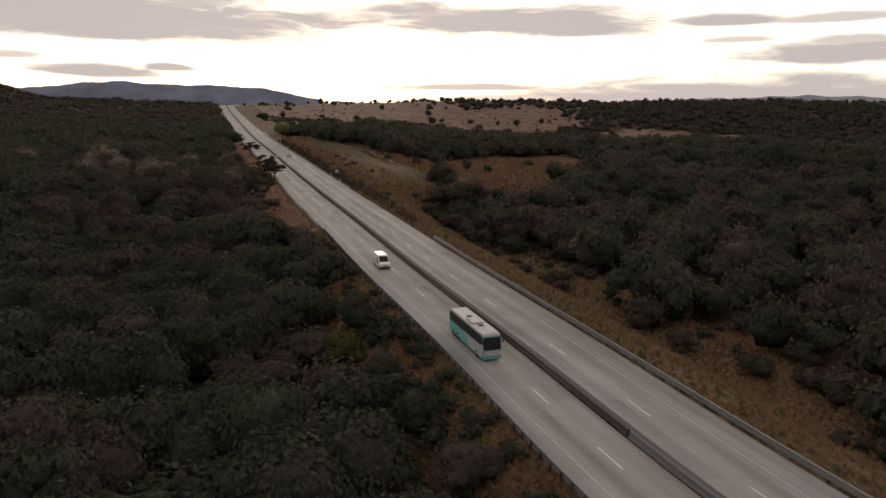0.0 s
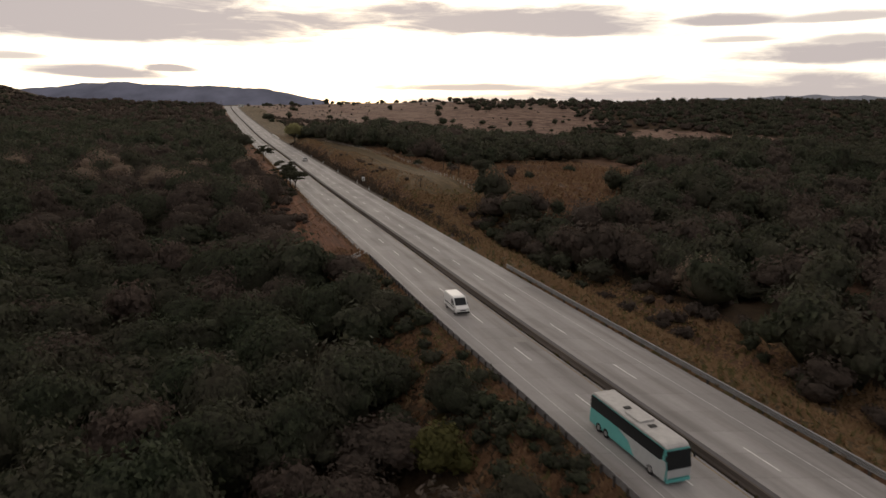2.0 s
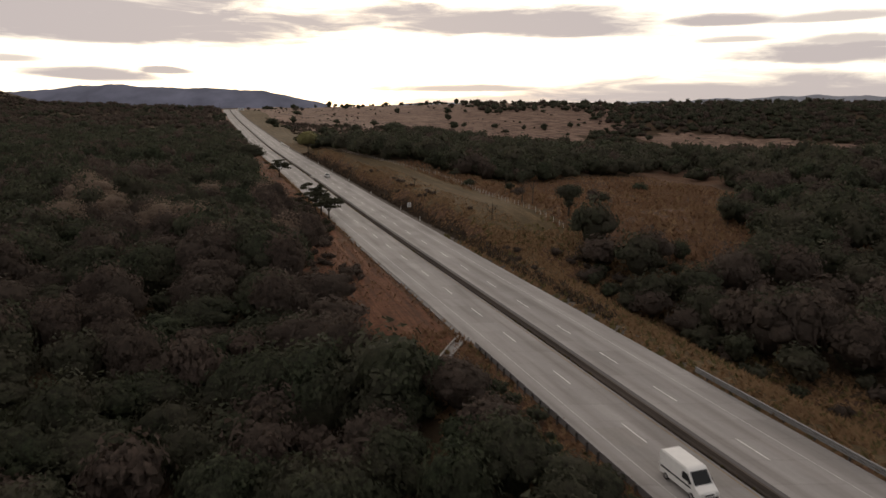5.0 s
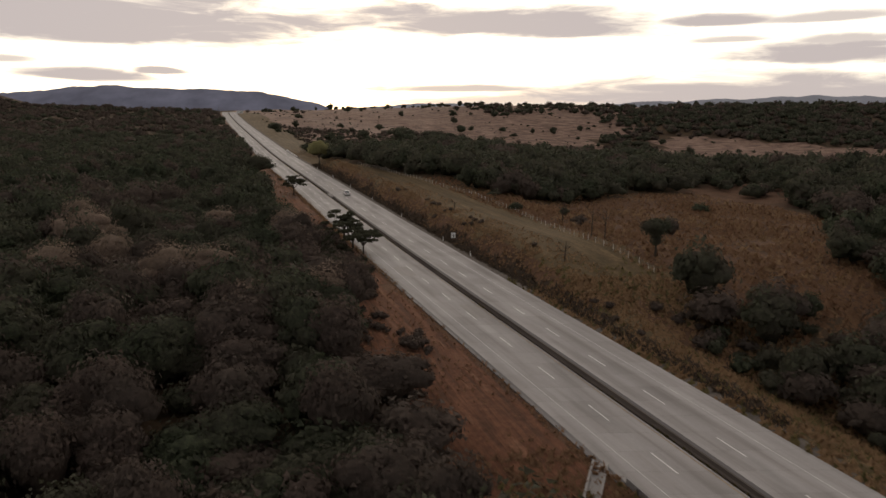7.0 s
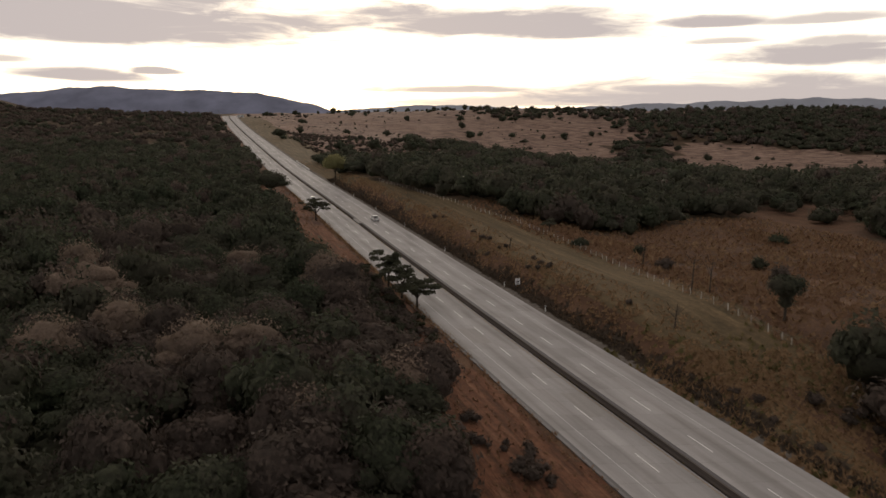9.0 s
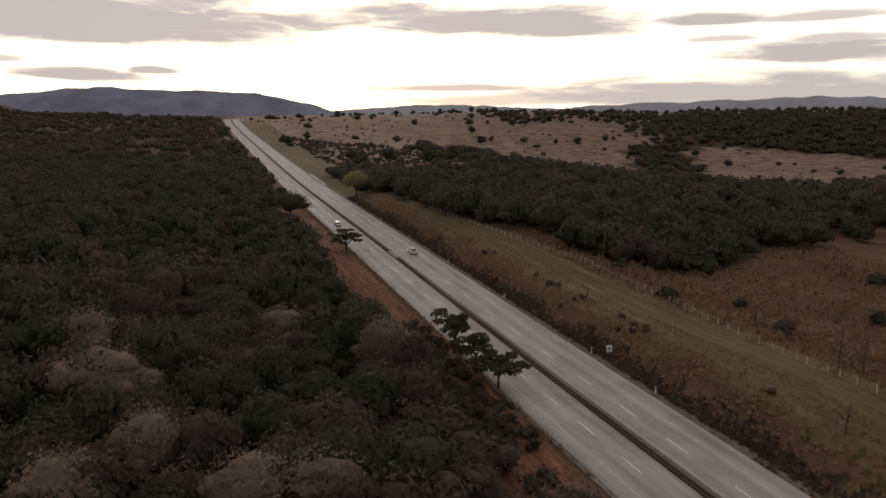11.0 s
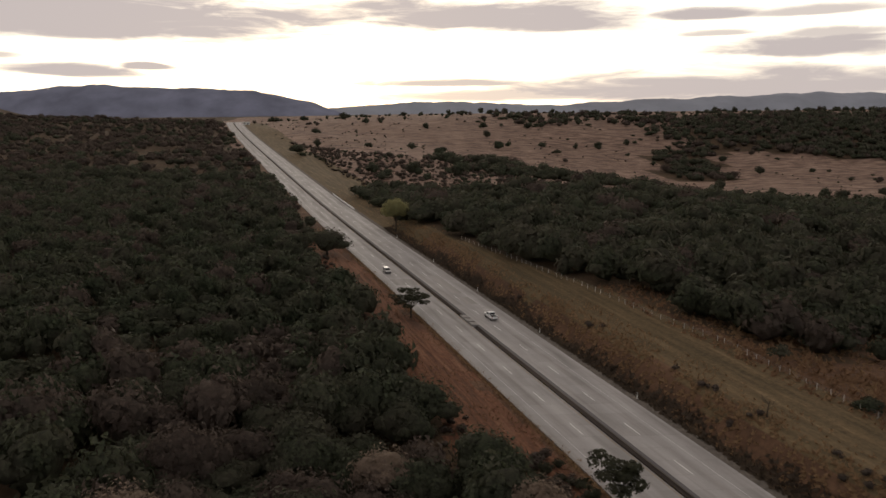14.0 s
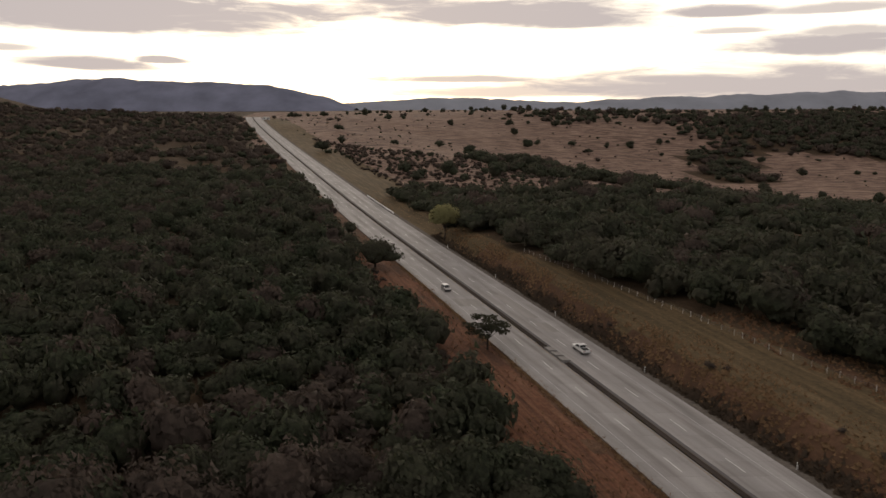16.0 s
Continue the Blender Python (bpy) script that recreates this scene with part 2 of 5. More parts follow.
def make_road():
    """Concrete slabs: each slab a little different, darker where the wheels and the oil go, pale between, with fine transverse joints."""
    m, n, l, b = material("road_concrete", 0.8, 0.25)
    uv = n.new("ShaderNodeUVMap")
    uv.uv_map = "along"
    sep = n.new("ShaderNodeSeparateXYZ")
    l.new(uv.outputs[0], sep.inputs[0])

    def calc(op, x, y=0.0):
        k = n.new("ShaderNodeMath")
        k.operation = op
        for i, v in enumerate((x, y)):
            if isinstance(v, (int, float)):
                k.inputs[i].default_value = v
            else:
                l.new(v, k.inputs[i])
        return k.outputs[0]

    def field(across, along, detail, rough=0.6):
        c = n.new("ShaderNodeCombineXYZ")
        l.new(calc("MULTIPLY", sep.outputs[0], across), c.inputs[0])
        l.new(calc("MULTIPLY", sep.outputs[1], along), c.inputs[1])
        t = n.new("ShaderNodeTexNoise")
        t.inputs["Scale"].default_value, t.inputs["Detail"].default_value, t.inputs["Roughness"].default_value = 1.0, detail, rough
        l.new(c.outputs[0], t.inputs["Vector"])
        return t.outputs["Fac"]

    c = ramp(n, l, field(0.3, 0.035, 4), [(0.3, (0.222, 0.213, 0.206)), (0.7, (0.335, 0.322, 0.312))])
    slab = n.new("ShaderNodeTexWhiteNoise")
    slab.noise_dimensions = "2D"
    cell = n.new("ShaderNodeCombineXYZ")
    l.new(calc("FLOOR", calc("DIVIDE", sep.outputs[0], 3.75)), cell.inputs[0])
    l.new(calc("FLOOR", calc("DIVIDE", sep.outputs[1], 4.6)), cell.inputs[1])
    l.new(cell.outputs[0], slab.inputs["Vector"])
    c = mix(n, l, 0.55, c, ramp(n, l, slab.outputs["Value"], [(0.0, (0.86, 0.85, 0.84)), (1.0, (1.1, 1.1, 1.1))]), "MULTIPLY")
    # oil and tyre wear down the lanes
    lane = calc("ABSOLUTE", calc("SUBTRACT", calc("FRACT", calc("DIVIDE", calc("SUBTRACT", calc("ABSOLUTE", sep.outputs[0]), 1.0), 3.7)), 0.5))
    wear = calc("MULTIPLY", ramp(n, l, lane, [(0.1, (1, 1, 1)), (0.34, (0, 0, 0))]), ramp(n, l, field(0.5, 0.02, 3), [(0.4, (0.1, 0.1, 0.1)), (0.66, (1, 1, 1))]))
    c = mix(n, l, wear, c, mix(n, l, 1.0, c, (0.72, 0.7, 0.69), "MULTIPLY"))
    joint = calc("LESS_THAN", calc("FRACT", calc("DIVIDE", sep.outputs[1], 4.6)), 0.022)
    c = mix(n, l, calc("MULTIPLY", joint, 0.3), c, (0.12, 0.11, 0.105))
    fine_ = noise_node(n, l, 2.2, 6, 0.7)
    c = mix(n, l, 0.4, c, ramp(n, l, fine_, [(0.3, (0.85, 0.85, 0.85)), (0.7, (1.1, 1.1, 1.1))]), "MULTIPLY")
    l.new(c, b.inputs["Base Color"])
    bump(n, l, b, fine_, 0.2, 0.01)
    return m


M_ROAD = make_road()
M_STRIP = make_concrete("strip_concrete", (0.07, 0.066, 0.068), (0.115, 0.108, 0.108))
M_WALL = make_concrete("barrier_concrete", (0.125, 0.118, 0.115), (0.17, 0.162, 0.157))
M_WHITE = simple("white_line", (0.62, 0.61, 0.59), 0.6, 0.3, vary=0.2)
M_EDGE = simple("worn_edge_line", (0.42, 0.41, 0.395), 0.6, 0.3, vary=0.25)
M_YELLOW = simple("yellow_line", (0.26, 0.2, 0.12), 0.6, 0.3, vary=0.35)
M_STEEL = simple("galvanised_steel", (0.19, 0.185, 0.185), 0.55, 0.4, 0.2, 0.2, 3.0)
M_POST = simple("rail_post", (0.07, 0.065, 0.06), 0.8, 0.2)
M_TEAL = simple("teal_paint", (0.10, 0.36, 0.34), 0.35, 0.5, 0.0, 0.08)
M_PAINT = simple("white_paint", (0.72, 0.72, 0.70), 0.35, 0.5, 0.0, 0.05)
M_SILVER = simple("silver_paint", (0.4, 0.41, 0.41), 0.4, 0.5, 0.1, 0.08)
M_GREY = simple("grey_roof_paint", (0.38, 0.37, 0.355), 0.5, 0.4, 0.0, 0.15)
M_GLASS = simple("tinted_glass", (0.012, 0.014, 0.015), 0.3, 0.25, 0.0, 0.1)
M_TYRE = simple("tyre_rubber", (0.018, 0.018, 0.018), 0.9, 0.2)
M_RIM = simple("wheel_rim", (0.35, 0.35, 0.35), 0.4, 0.5, 0.7)
M_BLACK = simple("black_plastic", (0.02, 0.02, 0.02), 0.6, 0.3)
M_LAMP = simple("lamp_lens", (0.6, 0.6, 0.58), 0.15, 0.6, 0.0, 0.05)
M_RED = simple("tail_lamp", (0.3, 0.02, 0.015), 0.3, 0.5)
M_WOOD = simple("whitewashed_post", (0.55, 0.52, 0.47), 0.9, 0.2)
M_WIRE = simple("fence_wire", (0.2, 0.19, 0.18), 0.6, 0.4, 0.5)
M_DEBRIS = make_ground("median_soil", [(0.35, (0.035, 0.028, 0.024)), (0.65, (0.06, 0.048, 0.04))], [(0.3, (0.02, 0.017, 0.015)), (0.75, (0.09, 0.07, 0.055))], 0.1, None, 0.9)
M_TUFT = make_foliage("grass_tuft", (0.13, 0.082, 0.045), (0.36, 0.235, 0.13), (0.2, 0.125, 0.068))
M_RUST = make_foliage("grass_rust", (0.1, 0.056, 0.032), (0.26, 0.15, 0.085), (0.17, 0.102, 0.058))
M_TUFT_GREEN = make_foliage("weed_tuft", (0.055, 0.057, 0.022), (0.15, 0.135, 0.05), (0.14, 0.105, 0.048))
M_PATCH = make_concrete("patched_slab", (0.2, 0.19, 0.178), (0.28, 0.264, 0.25))
# dirty concrete, darkened further to paint in the shade of the barrier's near face
M_STAIN_SHADE = make_concrete("stained_shaded_concrete", (0.045, 0.037, 0.032), (0.1, 0.082, 0.07))
# aerial haze painted into the hill colours, paler and bluer for the farther range
M_HILL_HAZE = simple("far_hill_hazed", (0.165, 0.175, 0.23), 1.0, 0.0, vary=0.25, scale=0.006)
M_HILL_FAR_HAZE = simple("farther_hill_hazed", (0.25, 0.265, 0.3), 1.0, 0.0, vary=0.12, scale=0.006)

# ---------------------------------------------------------------- lie of the land
ROAD_Y = np.array([-400, 30, 60, 90, 130, 180, 240, 320, 420, 560, 720, 900, 1100, 1270, 1400, 1600])
ROAD_X = np.array([150, 33.5, 22.4, 12.7, -2.1, -18.4, -38.8, -64.7, -96.7, -141.8, -191.8, -248, -312, -365, -396, -420])
ROAD_Z = np.array([-8, -0.6, 0.0, 0.7, 2.6, 3.8, 5.6, 7.4, 9.8, 13, 17.6, 23.5, 32.5, 41.5, 42.5, 30])


def smooth_curve(xk, yk):
    n, h = len(xk), np.diff(xk).astype(float)
    a, r = np.eye(n), np.zeros(n)
    for i in range(1, n - 1):
        a[i, i - 1], a[i, i], a[i, i + 1] = h[i - 1], 2 * (h[i - 1] + h[i]), h[i]
        r[i] = 6 * ((yk[i + 1] - yk[i]) / h[i] - (yk[i] - yk[i - 1]) / h[i - 1])
    m = np.linalg.solve(a, r)

    def at(x):
        x = np.asarray(x, float)
        q = np.clip(x, xk[0], xk[-1])
        k = np.clip(np.searchsorted(xk, q) - 1, 0, n - 2)
        d, hh = q - xk[k], h[k]
        return yk[k] + d * ((yk[k + 1] - yk[k]) / hh - hh * (2 * m[k] + m[k + 1]) / 6) + d**2 * m[k] / 2 + d**3 * (m[k + 1] - m[k]) / (6 * hh)

    return at


road_x, road_z = smooth_curve(ROAD_Y, ROAD_X), smooth_curve(ROAD_Y, ROAD_Z)


def step(a, b, x):
    t = np.clip((np.asarray(x, float) - a) / (b - a), 0, 1)
    return t * t * (3 - 2 * t)


def wave(x, y, s):
    return np.sin(x / s * 1.3 + 1.7 * np.sin(y / s * 0.7)) * np.cos(y / s * 1.1 + 1.3 * np.sin(x / s * 0.6 + 1.0))


EDGE_L, EDGE_R = -10.9, 11.9


def land(x, y):
    """Height of the ground: the road's corridor, its banks, the valley beside it and the plateau beyond."""
    x, y = np.asarray(x, float), np.asarray(y, float)
    u, z = x - road_x(y), road_z(y)
    left, right = np.maximum(EDGE_L - u, 0), np.maximum(u - EDGE_R, 0)
    # left: a fill near the start, level ground later, a rise far out
    fill = 1 - step(120, 230, y)
    dl = -5.5 * step(2, 17, left) * fill + 1.0 * step(3, 14, left) * (1 - fill) + 3.0 * step(25, 90, left) + 6 * step(100, 300, left) * step(300, 1100, y) + 39 * step(270, 470, left) * step(800, 1250, y)
    # right: a fill, then a cutting with a shelf of pasture, then the valley
    cut = step(205, 275, y) * (1 - step(470, 600, y))
    dr = -6.0 * step(3, 20, right) * (1 - step(190, 280, y)) + 4.6 * step(3.0, 10, right) * cut
    dr = dr - 5.0 * step(30, 75, right) * cut
    valley = step(60, 420, right) * step(330, 800, y)
    dr = dr - (z + 14) * valley * (1 - step(850, 1450, y)) - 6 * step(40, 200, right) * (1 - step(200, 500, y))
    out = z + np.where(u < 0, dl, dr)
    plateau = step(900, 1480, y) * step(40, 300, right)
    out = out * (1 - plateau) + (49 + 2.5 * wave(x, y, 140)) * plateau
    ahead = step(1350, 1650, y)
    out = out * (1 - ahead) + (47 - 20 * step(1650, 2600, y)) * ahead
    rough = step(4, 40, np.maximum(left, right))
    return out + rough * (0.7 * wave(x, y, 17) + 1.6 * wave(x + 40, y, 61)) - 0.25 * step(0.6, 0.0, np.maximum(left, right))


# ---------------------------------------------------------------- mesh helpers
def mesh_ob(name, verts, faces, mat, parent=None, smooth=False):
    me = bpy.data.meshes.new(name)
    me.from_pydata([tuple(v) for v in verts], [], [tuple(f) for f in faces])
    me.materials.append(mat)
    if smooth:
        me.polygons.foreach_set("use_smooth", [True] * len(me.polygons))
    me.update()
    ob = new(name, me)
    ob.parent = parent
    return ob


def part(name, bm, mat, parent=None, label="", smooth=False):
    """Links a bmesh as one mesh object under a thing or a part."""
    me = bpy.data.meshes.new(name)
    bmesh.ops.recalc_face_normals(bm, faces=bm.faces)
    bm.to_mesh(me)
    bm.free()
    me.materials.append(mat)
    if smooth:
        me.polygons.foreach_set("use_smooth", [True] * len(me.polygons))
    ob = new(name, me)
    ob.parent = parent
    return tagged(ob, label)


def grid_ob(name, xs, ys, zs, mat, smooth=True):
    r, c = xs.shape
    v = np.stack([xs, ys, zs], -1).reshape(-1, 3)
    i = np.arange(r * c).reshape(r, c)
    f = np.stack([i[:-1, :-1], i[:-1, 1:], i[1:, 1:], i[1:, :-1]], -1).reshape(-1, 4)
    return mesh_ob(name, v.tolist(), f.tolist(), mat, smooth=smooth)


# ---------------------------------------------------------------- ground, far hills
ys = np.concatenate([np.arange(-300, 700, 5), np.arange(700, 1700, 14), np.geomspace(1700, 4900, 24)])
side = np.concatenate([np.arange(0, 40, 2.0), np.arange(40, 130, 7.0), np.geomspace(130, 4600, 46)])
us = np.concatenate([(EDGE_L - side)[::-1], [-5, 0, 5], EDGE_R + side])
U, Y = np.meshgrid(us, ys)
X = road_x(Y) + U
ground = tagged(grid_ob("ground", X, Y, land(X, Y), M_GRASS), "dry brown grassland and scrub soil rolling to a plateau", "ground", kind="structure")


for m_ in (M_SOIL, M_PASTURE, M_LITTER, M_PLATEAU, M_SHOULDER):
    ground.data.materials.append(m_)


def tree_zone(u, y):
    """How likely a tree stands here, for the woods on either side of the road."""
    u, y = np.asarray(u, float), np.asarray(y, float)
    soil = step(160, 185, y) * (1 - step(470, 500, y))
    left = (u < -(17.0 + 10.0 * soil + 2 * wave(u, y, 9))) * np.where(y > 640, 0.72, 0.96)
    rim = 33 + 9 * step(118, 140, y) * (1 - step(165, 180, y)) - 14 * step(178, 190, y) * (1 - step(208, 220, y))
    near = (u > rim + 4 * wave(u, y, 11)) * (y < 243 + 10 * wave(u, y, 30)) * np.where(wave(u, y, 21) > 0.4, 0.4, 0.86)
    near = np.maximum(near, (u > np.maximum(70 + (y - 250) * 0.8, 98 + (y - 295) * 0.35) + 7 * wave(u, y, 20)) * (y > 225) * (y < 400) * 0.85)
    front = np.maximum(44.5 - (y - 372) * 0.19, 25)
    back = 612 + 0.38 * np.clip(u - 60, 0, 500)
    belt = (u > front) * (y > 352 + 7 * wave(u, y, 25) + 0.5 * np.clip(u - 55, 0, 90)) * (y < back + 25 * wave(u, y, 60)) * np.where(wave(u, y, 33) > 0.55, 0.5, 0.92)
    # the wooded gully side far off, the line of trees that runs down from it, and a grove behind the belt
    slope = (u > 528 + 0.6 * np.maximum(y - 1090, 0) + 22 * wave(u, y, 50)) * (y > 1085 - 0.45 * (u - 530)) * (y < 1285) * (0.62 + 0.3 * (wave(u, y, 31) > -0.2))
    gully = (np.abs(u - (470 + 0.5 * (y - 1000))) < 24 + 16 * wave(u, y, 27)) * (y > 930) * (y < 1330) * np.where(y < 1090, 0.7, 0.35)
    sparse = (u > 380) * (u < 640) * (y > 1190) * (y < 1345) * 0.22
    grove = (np.hypot((u - 222) / 78, (y - 795) / 62) < 1 + 0.3 * wave(u, y, 20)) * 0.8
    return np.where(u < 0, left, np.maximum.reduce([near, belt, slope, gully, sparse, grove]))


cy = (Y[:-1, :-1] + Y[1:, 1:]) / 2
cu = (U[:-1, :-1] + U[1:, 1:]) / 2
cu_ = cu + np.random.default_rng(4).normal(0, 0.8, cu.shape)
zone = np.zeros(cu.shape, int)
zone[(cy > 620) & (cu > 0) | (cy > 900) & (cu > -40)] = 4
zone[(cu_ > 20) & (cu_ < 41) & (cy > 240) & (cy < 520)] = 2
zone[(cu_ > 13) & (cu_ < 45) & (cy > 480) & (cy < 1300)] = 2
zone[(cu_ > 12) & (cu_ < 25) & (cy < 235)] = 2
zone[(cu_ < -12.5) & (cu_ > -30) & (cy > 165) & (cy < 500)] = 1
zone[(tree_zone(cu, cy) > 0.65) & (cy < 640)] = 3
zone[(cy > 640) & (cu < -24)] = 3
zone[(cy >= 900) & (cu > 300) & (tree_zone(cu, cy) > 0.5)] = 3
zone[(cu > 13.9) & (cu < 16.5) & (cy > 190) & (cy < 500)] = 3
zone[(cu > 11.8) & (cu < 13.9) & (cy > 170)] = 5
ground.data.polygons.foreach_set("material_index", zone.ravel().astype(np.int32))


def ridge(name, x0, x1, y, tops, depth, seed, label, mat=M_HILL_HAZE):
    """A far range: a crest line with a ragged outline, falling away on both sides."""
    n = 260
    xs_ = np.linspace(x0, x1, n)
    t = np.linspace(0, 1, n)
    crest = np.interp(t, np.linspace(0, 1, len(tops)), tops)
    crest = np.convolve(np.pad(crest, 6, mode="edge"), np.ones(13) / 13, "valid")
    rag = np.array([noise.fractal(Vector((x / 190.0, seed, 0)), 0.75, 2.1, 6) for x in xs_])
    crest = crest + rag * 10
    rows_x, rows_y, rows_z = [], [], []
    for k in range(9):
        a = k / 8
        h = crest * (1 - abs(a * 2 - 1.3) ** 1.5 if a < 0.65 else 1 - ((a - 0.65) / 0.35) ** 1.5)
        gully = np.array([noise.noise(Vector((x / 260.0, a * 3, seed))) for x in xs_]) * 14 * (1 - abs(2 * a - 1.3))
        rows_x.append(xs_)
        rows_y.append(y - depth + a * 1.5 * depth + 0 * xs_)
        rows_z.append(h + gully * (0.2 < a < 0.6) - 5)
    return tagged(grid_ob(name, np.array(rows_x), np.array(rows_y), np.array(rows_z), mat), label, "hill", kind="structure")


# distant ranges whose haze is only their base colour
ridge("backdrop_mountain", -2900, -545, 4300, (140, 150, 160, 168, 180, 195, 206, 203, 192, 190, 184, 176, 166, 142, 98, 42), 500, 3.0, "wooded mountain range on the horizon, haze put into its blue-grey colour")
ridge("backdrop_hills", -900, 3200, 4600, (30, 70, 90, 105, 95, 80, 75, 95, 105, 110, 118, 130, 135, 120, 110, 110), 400, 7.0, "low hills along the horizon, haze put into their pale colour", M_HILL_FAR_HAZE)


# ---------------------------------------------------------------- road
def strip(name, u0, u1, dz, mat, y0=-200, y1=1420, dy=4.0, parent=None, thick=0.0):
    y = np.linspace(y0, y1, max(2, int(round((y1 - y0) / dy)) + 1))
    xr, z = road_x(y), road_z(y) + dz
    n = len(y)
    v = [(xr[i] + u0, y[i], z[i]) for i in range(n)] + [(xr[i] + u1, y[i], z[i]) for i in range(n)]
    f = [(i, n + i, n + i + 1, i + 1) for i in range(n - 1)]
    if thick:
        v += [(a, b, c - thick) for a, b, c in v]
        f += [(i, i + 1, 2 * n + i + 1, 2 * n + i) for i in range(n - 1)] + [(n + i + 1, n + i, 3 * n + i, 3 * n + i + 1) for i in range(n - 1)]
    ob = mesh_ob(name, v, f, mat, parent)
    if mat is M_ROAD:
        lay = ob.data.uv_layers.new(name="along")
        for loop in ob.data.loops:
            x_, y_, _ = v[loop.vertex_index]
            lay.data[loop.index].uv = (x_ - float(road_x(y_)), y_ * 1.048)
    return ob


K = 1.048
road_l = tagged(strip("road_left", EDGE_L, -0.8 * K, 0.0, M_ROAD, thick=0.4), "pale concrete motorway carriageway with worn lanes", "road", kind="structure")
road_r = tagged(strip("road_right", 1.3 * K, EDGE_R, 0.0, M_ROAD, thick=0.4), "pale concrete motorway carriageway with worn lanes", "road", kind="structure")
SEP = 4.49
strip("edge_line", -(SEP + 3.56) * K, -(SEP + 3.45) * K, 0.012, M_EDGE, parent=road_l)
strip("edge_line", (SEP + 3.45) * K, (SEP + 3.56) * K, 0.012, M_EDGE, parent=road_r)
strip("yellow_line", -1.25 * K, -1.1 * K, 0.012, M_YELLOW, parent=road_l)
DASH_LONG = 4.4
RIGHT_DASHES = [41, 60, 79.2, 97.7, 118.3, 133.6, 149.3, 163.1, 175.2, 187.3, 200.8, 213.7, 226.4, 238.2, 251.6, 264.8, 276.4, 289, 302.4, 316.1]
LEFT_DASHES = [40, 53.5, 67.6, 82.5, 95.4, 109.7, 124, 138.5, 153, 168.5, 184, 196.4, 209.3, 221.9, 235.5, 247.7, 259.8, 271, 281.4, 292.3, 303.7, 316.5]
RIGHT_DASHES += [329.6 + 13.83 * k for k in range(48)]
LEFT_DASHES += [330.0 + 13.83 * k for k in range(48)]
for parent, u, marks in ((road_l, -SEP, LEFT_DASHES), (road_r, SEP, RIGHT_DASHES)):
    for y in marks:
        strip("lane_dash", (u - 0.075) * K, (u + 0.075) * K, 0.012, M_WHITE, y - DASH_LONG, y, DASH_LONG, parent)



# ---------------------------------------------------------------- median, rails
def sweep(name, profile, u, y0, y1, mat, parent=None, dy=4.0, dz=0.0, closed=True):
    """A profile of (across, up) points drawn along the road."""
    y = np.linspace(y0, y1, max(2, int((y1 - y0) / dy) + 1))
    xr, z, k = road_x(y) + u, road_z(y) + dz, len(profile)
    v = [(xr[i] + a, y[i], z[i] + h) for i in range(len(y)) for a, h in profile]
    f = [(i * k + j, i * k + (j + 1) % k, (i + 1) * k + (j + 1) % k, (i + 1) * k + j) for i in range(len(y) - 1) for j in range(k if closed else k - 1)]
    if closed:
        f += [tuple(range(k))[::-1], tuple((len(y) - 1) * k + j for j in range(k))]
    return mesh_ob(name, v, f, mat, parent)


BARRIER = [(-0.3, -0.2), (-0.3, 0.1), (-0.16, 0.3), (-0.12, 0.72), (0.12, 0.72), (0.16, 0.3), (0.3, 0.1), (0.3, -0.2)]
median = new("median")
tagged(median, "concrete median barrier, stains and its shaded side put into a dark colour, with dark debris beside a grey strip", "median", kind="structure")
# strip right of the barrier, darker than the carriageway
sweep("grey_strip", [(0.3, -0.35), (1.36, -0.35), (1.36, 0.02), (0.3, -0.02)], 0.0, -200, 1400, M_STRIP, median)
sweep("trench_bed", [(-0.85, -0.35), (0.3, -0.35), (0.3, -0.04), (-0.45, -0.14), (-0.85, -0.05)], 0.0, -200, 1400, M_DEBRIS, median)
# these lengths carry the painted shade along with the stains
sweep("barrier", BARRIER, -0.3, 70, 383, M_STAIN_SHADE, median)
sweep("barrier", BARRIER, -0.3, 393, 1400, M_STAIN_SHADE, median)
sweep("concrete_barrier", BARRIER, -0.3, -200, 69.6, M_WALL, median)
for y in (384.5, 387.5, 390.5):
    sweep("gap_block", [(-0.9, -0.2), (0.9, -0.2), (0.9, 0.45), (-0.9, 0.5)], 0.0, y, y + 2.2, M_PATCH, median)
rng = np.random.default_rng(11)
verts, faces = [], []
for y in np.arange(72, 520, 0.55):
    if rng.random() < 0.55 + 0.4 * math.sin(y / 9.0):
        x, z, s_ = road_x(y) + rng.uniform(-0.8, -0.62), road_z(y) - 0.1, rng.uniform(0.1, 0.35)
        for k in range(3):
            a = rng.uniform(0, 6.28)
            verts += [(x + s_ * math.cos(a), y + s_ * math.sin(a), z), (x - s_ * math.cos(a), y - s_ * math.sin(a), z), (x + rng.uniform(-0.1, 0.1), y, z + s_ * 1.3)]
            faces.append((len(verts) - 3, len(verts) - 2, len(verts) - 1))
tagged(mesh_ob("median_weeds", verts, faces, M_TUFT_GREEN), "scattered weeds and litter in the median trench", "weeds", kind="stuff")

BEAM = [(0.0, 0.26), (0.13, 0.32), (0.13, 0.4), (0.0, 0.46), (0.0, 0.52), (0.13, 0.58), (0.13, 0.66), (0.0, 0.72), (0.0, 0.78), (0.13, 0.84), (0.13, 0.94), (0.0, 1.0)]


